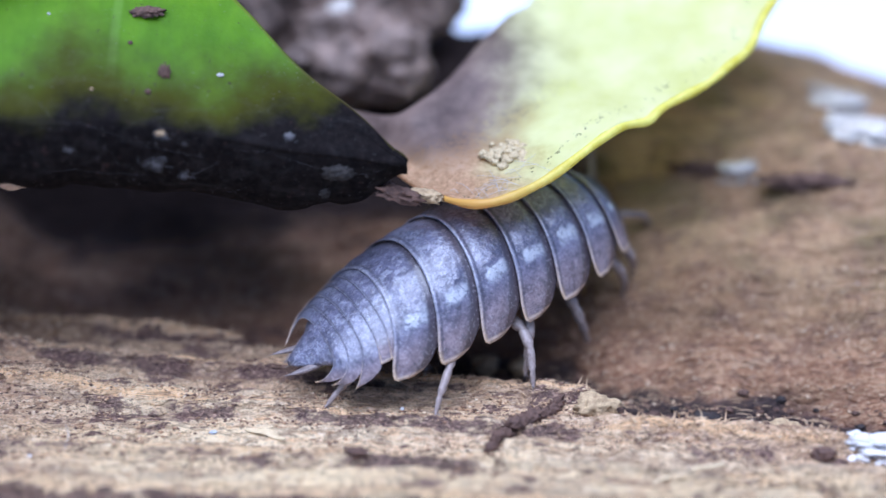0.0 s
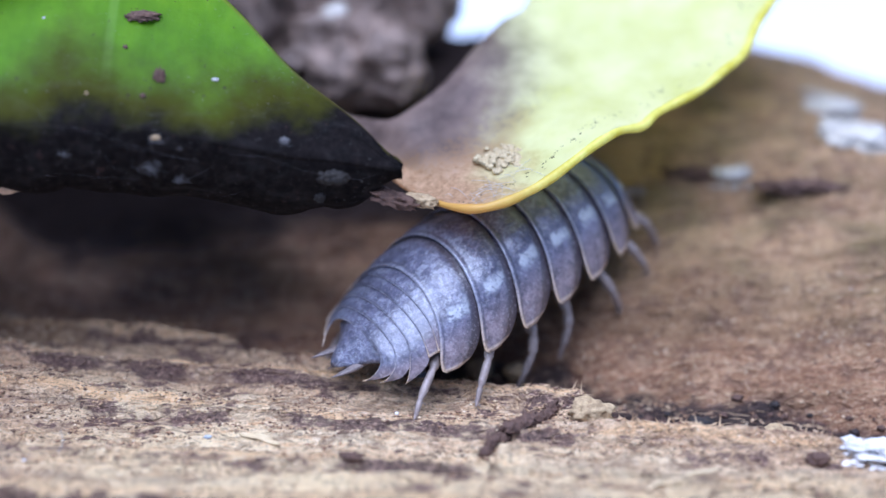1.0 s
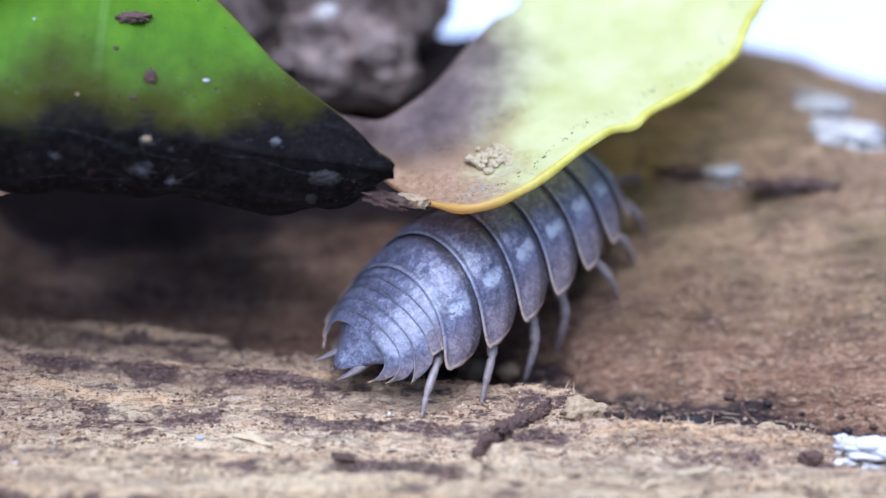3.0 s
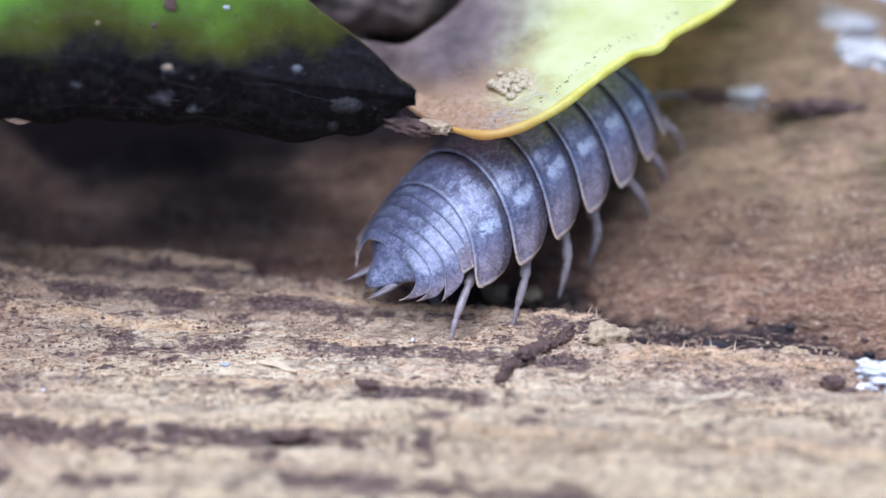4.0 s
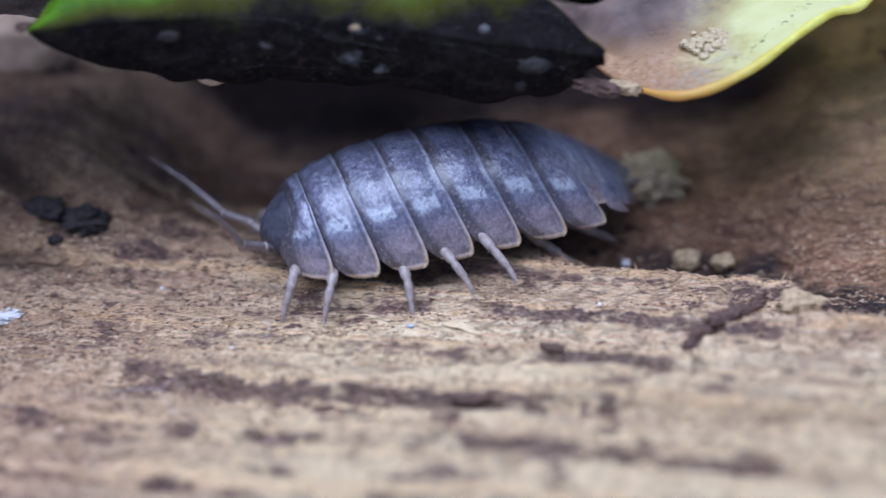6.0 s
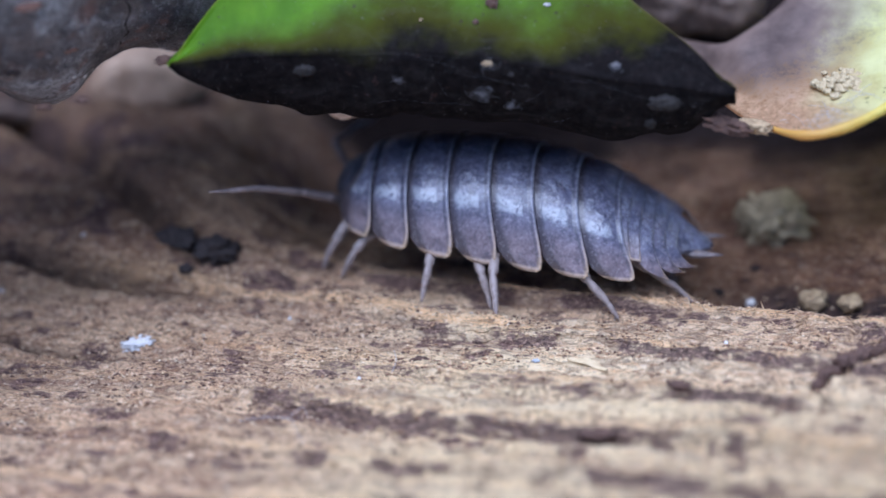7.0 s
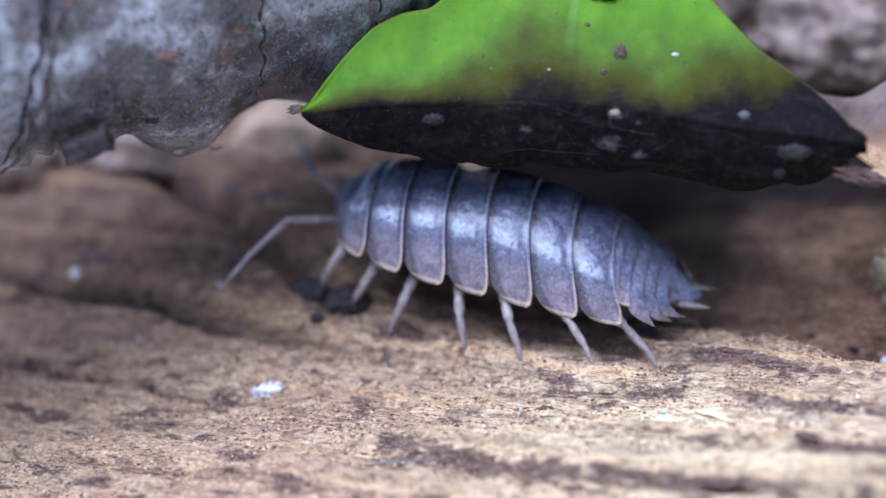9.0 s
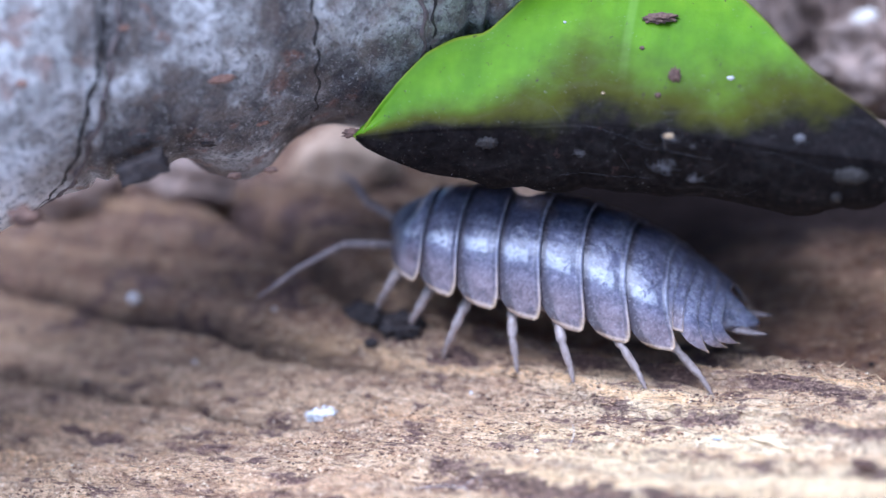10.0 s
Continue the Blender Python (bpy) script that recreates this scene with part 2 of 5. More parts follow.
def shell_material():
    """Slate-grey plates with pale edges, pale blotches and fine granules."""
    s = Shade("slate_shell", 0.34, 0.6)
    info = s.t.nodes.new("ShaderNodeObjectInfo")
    s.mm = s.vec("ADD", s.mm, s.vec("MULTIPLY", info.outputs["Random"], (41, 29, 17)))
    u, v, _ = s.split(s.uv)
    across = s.math("ABSOLUTE", s.math("SUBTRACT", s.math("MULTIPLY", u, 2.0), 1.0))
    mott = s.noise(1.9, 6, 0.68, (1, 1, 1), 0.5)
    fine = s.noise(7.0, 4, 0.6)
    base = s.ramp(mott, [(0.3, (0.060, 0.060, 0.090)), (0.5, (0.125, 0.123, 0.178)), (0.72, (0.22, 0.217, 0.295))])
    side = s.mask(across, 0.60, 0.88)
    base = s.mix(s.math("MULTIPLY", side, 0.75), base, s.ramp(mott, [(0.3, (0.130, 0.088, 0.082)), (0.7, (0.36, 0.265, 0.245))]))
    vary = s.noise(1.3, 3, 0.6, (1, 1, 1), 0.8)
    band = s.mask(s.math("ABSOLUTE", s.math("SUBTRACT", across, s.math("ADD", 0.52, s.math("MULTIPLY", vary, 0.14)))), 0.075, 0.02)
    patch = s.math("MULTIPLY", band, s.mask(s.noise(2.2, 4, 0.65, (1, 1, 1), 0.8), 0.36, 0.45))
    patch = s.math("MULTIPLY", patch, s.math("MULTIPLY", s.mask(v, 0.22, 0.36), s.mask(v, 0.80, 0.74)))
    base = s.mix(s.math("MULTIPLY", patch, 0.82), base, (0.50, 0.52, 0.56))
    worm = s.mask(s.math("ABSOLUTE", s.math("SUBTRACT", s.noise(2.4, 3, 0.6, (1, 1, 1), 1.2), 0.5)), 0.045, 0.015)
    worm = s.math("MULTIPLY", worm, s.math("MULTIPLY", s.mask(across, 0.62, 0.40), s.mask(s.noise(0.9, 3, 0.6), 0.42, 0.60)))
    base = s.mix(s.math("MULTIPLY", worm, 0.5), base, (0.40, 0.41, 0.47))
    dots = s.math("MULTIPLY", s.mask(s.noise(2.6, 3, 0.6), 0.57, 0.62), s.math("MULTIPLY", s.mask(across, 0.8, 0.5), 0.42))
    base = s.mix(dots, base, (0.34, 0.35, 0.40))
    dusk = s.math("MULTIPLY", s.mask(s.noise(3.4, 3, 0.6), 0.56, 0.64), 0.45)
    base = s.mix(dusk, base, (0.05, 0.048, 0.06))
    seam = s.math("MULTIPLY", s.mask(v, 0.86, 0.915), s.mask(v, 0.945, 0.915))
    base = s.mix(s.math("MULTIPLY", seam, 0.55), base, (0.05, 0.048, 0.056))
    edge = s.math("MULTIPLY", s.mask(v, 0.945, 0.97), s.math("ADD", 0.26, s.math("MULTIPLY", side, 0.35)))
    rim = s.math("MAXIMUM", edge, s.math("MULTIPLY", s.mask(across, 0.958, 0.98), 0.75))
    # Plates darken towards the fore edge, most strongly next to the overlap.
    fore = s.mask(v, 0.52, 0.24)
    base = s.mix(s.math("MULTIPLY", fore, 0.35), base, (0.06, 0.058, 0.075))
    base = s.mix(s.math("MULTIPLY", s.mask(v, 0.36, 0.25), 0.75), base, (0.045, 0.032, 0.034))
    base = s.mix(rim, base, s.mix(side, (0.50, 0.49, 0.52), (0.66, 0.50, 0.36)))
    corner = s.math("MULTIPLY", s.mask(v, 0.84, 0.98), s.mask(across, 0.86, 0.97))
    base = s.mix(s.math("MULTIPLY", corner, 0.7), base, (0.62, 0.44, 0.25))
    mote = s.noise(9.0, 3, 0.65)
    base = s.mix(s.math("MULTIPLY", s.mask(mote, 0.56, 0.62), 0.30), base, (0.42, 0.38, 0.40))
    base = s.mix(s.math("MULTIPLY", s.mask(mote, 0.45, 0.38), 0.40), base, (0.055, 0.045, 0.055))
    s.color(base)
    s.rough(s.math("ADD", 0.22, s.math("MULTIPLY", fine, 0.26)))
    mid_row = s.math("MULTIPLY", s.mask(across, 0.75, 0.45), s.mask(s.math("ABSOLUTE", s.math("SUBTRACT", v, 0.55)), 0.36, 0.12))
    grain = s.math("MULTIPLY", s.noise(3.2, 2.0, 0.5), s.math("ADD", 0.35, s.math("MULTIPLY", mid_row, 0.9)))
    s.bump(s.math("ADD", grain, s.math("MULTIPLY", fine, 0.12)), 0.85, 0.12)
    s.b.inputs["Coat Weight"].default_value = 0.6
    s.b.inputs["Coat Roughness"].default_value = 0.20
    return s.m


def leaf_green_material():
    """Green blade whose curled lower part has rotted to black."""
    s = Shade("green_leaf_blade", 0.38, 0.5)
    u, w, _ = s.split(s.uv)
    big = s.noise(0.45, 4, 0.6)
    fine = s.noise(3.0, 5, 0.65)
    vein = s.noise(1.2, 3, 0.5, (1.0, 0.35, 0.35))
    green = s.ramp(s.math("ADD", s.math("MULTIPLY", big, 0.6), s.math("MULTIPLY", vein, 0.4)),
                   [(0.3, (0.085, 0.20, 0.003)), (0.55, (0.15, 0.31, 0.004)), (0.75, (0.22, 0.40, 0.006))])
    rib = s.mask(s.math("ABSOLUTE", s.math("SUBTRACT", u, 0.47)), 0.012, 0.004)
    green = s.mix(s.math("MULTIPLY", rib, 0.22), green, (0.33, 0.5, 0.12))
    # how far a place lies above the rot's edge
    span = s.math("DIVIDE", s.math("SUBTRACT", 1.0, u), 0.52, clamp=True)
    h = s.math("ADD", 0.35, s.math("MULTIPLY", s.math("SUBTRACT", w, 0.35), s.math("MAXIMUM", span, s.mask(w, 0.36, 0.34))))
    h = s.math("ADD", h, s.math("MULTIPLY", s.math("SUBTRACT", big, 0.5), 0.20))
    h = s.math("SUBTRACT", h, s.math("MULTIPLY", s.mask(u, 0.60, 0.92), 0.12))
    olive = s.mix(s.mask(h, 0.40, 0.62), (0.070, 0.070, 0.006), green)
    col = s.mix(s.mask(h, 0.335, 0.43), s.ramp(fine, [(0.35, (0.009, 0.008, 0.008)), (0.70, (0.024, 0.019, 0.018))]), olive)
    red = s.math("MULTIPLY", s.mask(w, 0.10, 0.01), s.mask(fine, 0.35, 0.6))
    col = s.mix(red, col, (0.10, 0.035, 0.02))
    edge = s.mask(s.attr("rim"), 0.3, 0.9)
    col = s.mix(s.math("MULTIPLY", edge, 0.6), col, s.mix(s.mask(u, 0.55, 0.80), (0.30, 0.34, 0.03), (0.13, 0.11, 0.03)))
    dirt = s.math("MULTIPLY", s.mask(s.noise(2.4, 4, 0.7), 0.64, 0.70), 0.8)
    col = s.mix(dirt, col, (0.06, 0.035, 0.03))
    dust = s.math("MULTIPLY", s.mask(s.noise(7.5, 3, 0.65), 0.62, 0.72), s.mask(s.noise(0.8, 3, 0.6), 0.35, 0.65))
    film = s.mask(s.noise(1.1, 5, 0.7, (0.5, 1.0, 1.0), 0.8), 0.45, 0.75)
    col = s.mix(s.math("MULTIPLY", s.math("MULTIPLY", film, 0.06), s.mask(h, 0.6, 0.4)), col, (0.30, 0.28, 0.27))
    col = s.mix(s.math("MULTIPLY", dust, 0.25), col, (0.42, 0.39, 0.36))
    s.color(col)
    s.rough(s.math("ADD", s.math("MULTIPLY", s.mask(h, 0.55, 0.3), 0.3), s.math("ADD", 0.28, s.math("MULTIPLY", fine, 0.3))))
    s.put(s.math("SUBTRACT", 0.12, s.math("MULTIPLY", s.mask(h, 0.55, 0.3), 0.09)), s.b.inputs["Specular IOR Level"])
    s.bump(s.math("ADD", fine, s.math("MULTIPLY", vein, 0.7)), 0.35, 0.08)
    s.thin(s.mix(1.0, col, (1.55, 1.5, 0.9), "MULTIPLY"), 0.42)
    return s.m


def leaf_yellow_material():
    s = Shade("yellow_leaf_blade", 0.45, 0.4)
    u, w, _ = s.split(s.uv)
    big = s.noise(0.5, 4, 0.6)
    fine = s.noise(4.0, 5, 0.7)
    yel = s.ramp(big, [(0.3, (0.78, 0.78, 0.30)), (0.7, (0.92, 0.90, 0.52))])
    brown = s.ramp(fine, [(0.3, (0.42, 0.25, 0.12)), (0.7, (0.78, 0.54, 0.32))])
    k = s.math("ADD", u, s.math("MULTIPLY", s.math("SUBTRACT", big, 0.5), 0.25))
    k = s.math("SUBTRACT", k, s.math("MULTIPLY", w, 0.12))
    col = s.mix(s.mask(k, 0.22, 0.42), brown, yel)
    rot = s.math("MULTIPLY", s.mask(s.math("ADD", w, s.math("MULTIPLY", s.math("SUBTRACT", fine, 0.5), 0.5)), 0.38, 0.75), s.mask(k, 0.52, 0.30))
    col = s.mix(rot, col, s.ramp(big, [(0.35, (0.14, 0.095, 0.08)), (0.65, (0.36, 0.26, 0.21))]))
    spots = s.math("MULTIPLY", s.mask(s.math("ABSOLUTE", s.math("SUBTRACT", w, 0.10)), 0.05, 0.01), s.mask(s.noise(4.5, 3, 0.6), 0.61, 0.66))
    col = s.mix(spots, col, (0.10, 0.09, 0.03))
    s.color(col)
    s.bump(fine, 0.4, 0.06)
    s.thin(col, 0.52)
    return s.m


def bark_material():
    s = Shade("grey_bark", 0.5, 0.5)
    x, _, _ = s.split(s.mm)
    a = s.noise(0.30, 4, 0.55, (1, 1, 1), 0.5)
    b = s.noise(1.6, 6, 0.7, (1, 1, 1), 0.4)
    c = s.noise(8.0, 3, 0.7)
    f = s.math("ADD", s.math("MULTIPLY", a, 0.6), s.math("MULTIPLY", b, 0.4))
    # Sky glare painted into the bark: paler outwards, slightly darker inwards.
    f = s.math("ADD", f, s.math("MULTIPLY", s.mask(x, -29.0, -33.5), 0.30))
    f = s.math("SUBTRACT", f, s.math("MULTIPLY", s.mask(x, -31.0, -27.0), 0.030))
    col = s.ramp(f, [(0.38, (0.045, 0.037, 0.035)), (0.47, (0.18, 0.162, 0.146)), (0.55, (0.43, 0.41, 0.38)), (0.67, (0.82, 0.80, 0.77))])
    rust = s.mask(s.noise(0.55, 4, 0.6), 0.58, 0.66)
    col = s.mix(s.math("MULTIPLY", rust, 0.65), col, (0.22, 0.10, 0.06))
    green = s.math("MULTIPLY", s.mask(x, -22.0, -18.0), s.mask(b, 0.40, 0.60))
    col = s.mix(s.math("MULTIPLY", green, 0.6), col, (0.22, 0.25, 0.17))
    fleckd = s.noise(4.5, 5, 0.7, (1, 1, 1), 0.4)
    col = s.mix(s.math("MULTIPLY", s.mask(fleckd, 0.52, 0.60), 0.75), col, (0.060, 0.050, 0.046))
    scurf = s.noise(6.5, 4, 0.75, (1, 1, 1), 0.8)
    col = s.mix(s.math("MULTIPLY", s.mask(scurf, 0.56, 0.66), 0.55), col, (0.62, 0.61, 0.58))
    brownish = s.math("MULTIPLY", s.mask(s.noise(0.9, 5, 0.65), 0.48, 0.62), s.mask(x, -33.0, -27.0))
    col = s.mix(s.math("MULTIPLY", brownish, 0.45), col, (0.15, 0.105, 0.075))
    pore = s.mask(c, 0.60, 0.68)
    col = s.mix(s.math("MULTIPLY", pore, 0.7), col, (0.04, 0.035, 0.03))
    s.color(col)
    s.rough(s.math("ADD", 0.35, s.math("MULTIPLY", b, 0.3)))
    s.bump(s.math("ADD", s.math("MULTIPLY", b, 1.2), s.math("MULTIPLY", c, 0.5)), 1.0, 0.3)
    return s.m


M_WOOD = wood_material()
M_GRAIN = grain_material()
M_SHELL = shell_material()
M_GREEN = leaf_green_material()
M_YELLOW = leaf_yellow_material()
M_BARK = bark_material()


def rim_material():
    s = Shade("yellow_leaf_margin", 0.4, 0.4)
    x, _, _ = s.split(s.mm)
    n = s.noise(1.4, 4, 0.6)
    yel = s.ramp(n, [(0.35, (0.70, 0.62, 0.05)), (0.65, (0.88, 0.84, 0.20))])
    col = s.mix(s.mask(s.math("ADD", x, s.math("MULTIPLY", n, 2.0)), 2.0, 6.5), (0.72, 0.42, 0.09), yel)
    s.color(col)
    s.bump(n, 0.3, 0.05)
    s.thin(col, 0.35)
    return s.m


M_RIM = rim_material()
M_LEG = simple("leg_skin", (0.17, 0.128, 0.108), (0.48, 0.40, 0.36), 3.0, 0.35, 0.3, 0.03)
M_FEELER = simple("feeler_skin", (0.10, 0.078, 0.070), (0.32, 0.26, 0.24), 3.0, 0.4, 0.3, 0.03)
M_HEAD = simple("head_shell", (0.012, 0.012, 0.018), (0.11, 0.108, 0.135), 1.8, 0.38, 0.7, 0.08, spec=0.35)
M_EYE = simple("eye", (0.008, 0.008, 0.01), (0.03, 0.03, 0.035), 12.0, 0.2, 0.5, 0.03)
M_SOIL = simple("black_soil", (0.007, 0.006, 0.006), (0.065, 0.048, 0.042), 4.0, 0.6, 0.9, 0.1)
M_CRUMB = simple("tan_crumb", (0.25, 0.16, 0.08), (0.66, 0.50, 0.28), 4.0, 0.75, 0.9, 0.1)
M_GREYCRUMB = simple("grey_crumb", (0.007, 0.006, 0.005), (0.040, 0.032, 0.026), 5.0, 0.7, 0.9, 0.1)
M_CHIP = simple("pale_wood_chip", (0.46, 0.34, 0.18), (0.78, 0.64, 0.40), 3.0, 0.6, 0.4, 0.05, (0.3, 1, 1))
M_BARKCHIP = simple("brown_bark_chip", (0.05, 0.03, 0.025), (0.21, 0.12, 0.08), 3.0, 0.75, 0.9, 0.12)
M_WHITE = simple("white_mould", (0.70, 0.66, 0.61), (0.93, 0.90, 0.85), 3.0, 0.7, 0.8, 0.1)
M_LICHEN = simple("pale_lichen", (0.40, 0.35, 0.28), (0.70, 0.66, 0.60), 1.2, 0.8, 0.8, 0.1)
M_FIBRE = simple("wood_fibre", (0.34, 0.20, 0.10), (0.78, 0.58, 0.34), 1.0, 0.7, 0.3, 0.03)
M_BLUE = simple("blue_speck", (0.38, 0.42, 0.50), (0.66, 0.69, 0.74), 5.0, 0.4, 0.5, 0.05)
M_LINT = simple("pale_fibre", (0.42, 0.39, 0.36), (0.66, 0.63, 0.60), 4.0, 0.5, 0.1)
M_FLUFF = simple("grey_fluff", (0.08, 0.075, 0.075), (0.19, 0.18, 0.18), 4.0, 0.7, 0.1)
M_FUNGUS = simple("knobbly_fungus", (0.36, 0.25, 0.11), (0.92, 0.78, 0.48), 2.2, 0.75, 1.0, 0.25)
M_RUST = simple("rusty_bark", (0.10, 0.05, 0.035), (0.34, 0.19, 0.13), 2.5, 0.7, 0.8, 0.12)
M_SCAR = simple("bark_scar", (0.04, 0.032, 0.03), (0.17, 0.13, 0.115), 3.0, 0.7, 0.8, 0.1)
M_ROCK = simple("dark_bark_chunk", (0.055, 0.040, 0.032), (0.42, 0.30, 0.23), 0.45, 0.6, 0.9, 0.3)
M_TANWOOD = simple("tan_wood_lump", (0.34, 0.22, 0.13), (0.68, 0.50, 0.35), 0.6, 0.7, 0.7, 0.2)
M_PALE = simple("pale_ground", (0.62, 0.66, 0.72), (0.72, 0.75, 0.80), 0.02, 0.9, 0.2, 0.5)


# ---------------------------------------------------------------- the log and the ground
EDGE_X = [-60, -24, -18, -13, -8.6, -6.2, -2.8, 1.8, 4.6, 6.5, 9.5, 13.5, 16, 26, 60]
EDGE_Y = [66, 61.8, 60.3, 59.0, 58.2, 57.2, 56.0, 54.6, 54.1, 52.6, 51.4, 50.8, 49.8, 47.0, 40]


def edge_line(x):
    return np.interp(x, EDGE_X, EDGE_Y)


def log_base(x, y):
    """The log's large form: a pale front step, a narrow gully behind it and a rising back."""
    x, y = np.asarray(x, float), np.asarray(y, float)
    ye = edge_line(x) + 0.9 * (fbm(x / 2.3, x * 0 + 3.3, 5, 4) - 0.5)
    step = smooth01(-24, -15, x)
    q = y - ye
    front = -0.006 * np.clip(50 - y, 0, 40) ** 2
    left_rise = 3.3 * smooth01(-9, -26, x) * smooth01(49, 60, y) * (1 - 0.97 * smooth01(55.6, 58.6, y) * smooth01(-24, -17, x))
    drop = -1.3 * smooth01(0.0, 0.9, q) * step
    slope = 0.58 * (np.clip(q - 3.6, 0, None)) * step + 0.20 * np.clip(y - 55, 0, None) * (1 - step)
    back = slope
    crest = 8.3 - 0.22 * np.clip(x - 12, 0, 25) + 0.8 * (fbm(x / 6, x * 0, 9, 3) - 0.5) * 2
    back = np.where(back > crest - 2, crest - 2 + 2 * np.tanh((back - crest + 2) / 2), back)
    fall = -0.035 * np.clip(y - 74, 0, None) ** 2
    return front + drop + back + left_rise + fall


def growth_rings(x, y):
    """Weathered growth rings end in small ledges: place within a ring (0 at the lip) and the ledge's height from 0 to 1."""
    a = -0.10
    g, c = x * math.cos(a) + y * math.sin(a), -x * math.sin(a) + y * math.cos(a)
    ph = (c + 2.4 * (fbm(g / 17, c / 9, 23, 3) - 0.5)) / 2.7 + 0.22 * (fbm(g / 2.2, c / 1.1, 25, 3) - 0.5)
    cell = np.floor(ph)
    amp = (0.45 + 0.55 * smooth01(0.2, 0.6, vnoise(g / 13 + cell * 7.7, cell * 3.1, 27))) * (1 - 0.4 * smooth01(-13, -22, x))
    return ph - cell, amp


CRACKS = ((56.7, -0.16, 0.30, 1.3), (67.5, -0.66, 0.7, 2.4), (52.2, -0.10, 0.18, 0.5))          # start, slope, width, depth


def crack_line(x, y0, s):
    return y0 + s * (x + 40) + 1.2 * (fbm(x / 5, x * 0 + y0, 71, 3) - 0.5)


def log_height(x, y):
    """With grain, cracks and fibres."""
    x, y = np.asarray(x, float), np.asarray(y, float)
    z = log_base(x, y)
    a = -0.10
    g, c = x * math.cos(a) + y * math.sin(a), -x * math.sin(a) + y * math.cos(a)
    c = c + 1.2 * (fbm(g / 16, c / 14, 21, 3) - 0.5)
    ridge = 1 - np.abs(2 * vnoise(c / 1.5, g / 16, 31) - 1)
    z = z - 0.34 * np.clip(ridge - 0.72, 0, 1) / 0.28
    z = z + 0.40 * (vnoise(c / 0.8, g / 9, 41) - 0.5) + 0.26 * (vnoise(c / 0.32, g / 3, 43) - 0.5)
    z = z + 0.17 * (vnoise(c / 0.17, g / 0.9, 47) - 0.5) + 0.26 * (fbm(x / 0.9, y / 0.7, 51, 3) - 0.5)
    fr, amp = growth_rings(x, y)
    lip = np.where(fr > 0.93, (fr - 0.82) / 0.18, 1 - fr / 0.82)
    back = smooth01(0.5, 3, y - edge_line(x))
    z = z + 0.50 * amp * lip * (1 - 0.6 * back)
    z = z + back * 0.9 * (fbm(g / 6, c / 2.2, 61, 3) - 0.5)
    # two long cracks in the left part
    for y0, s, w, d in CRACKS:
        z = z - d * np.exp(-((y - crack_line(x, y0, s)) / w) ** 2) * smooth01(-20, -27, x)
    return z


def ground_z(x, y):
    return float(log_height(np.array([x]), np.array([y]))[0])


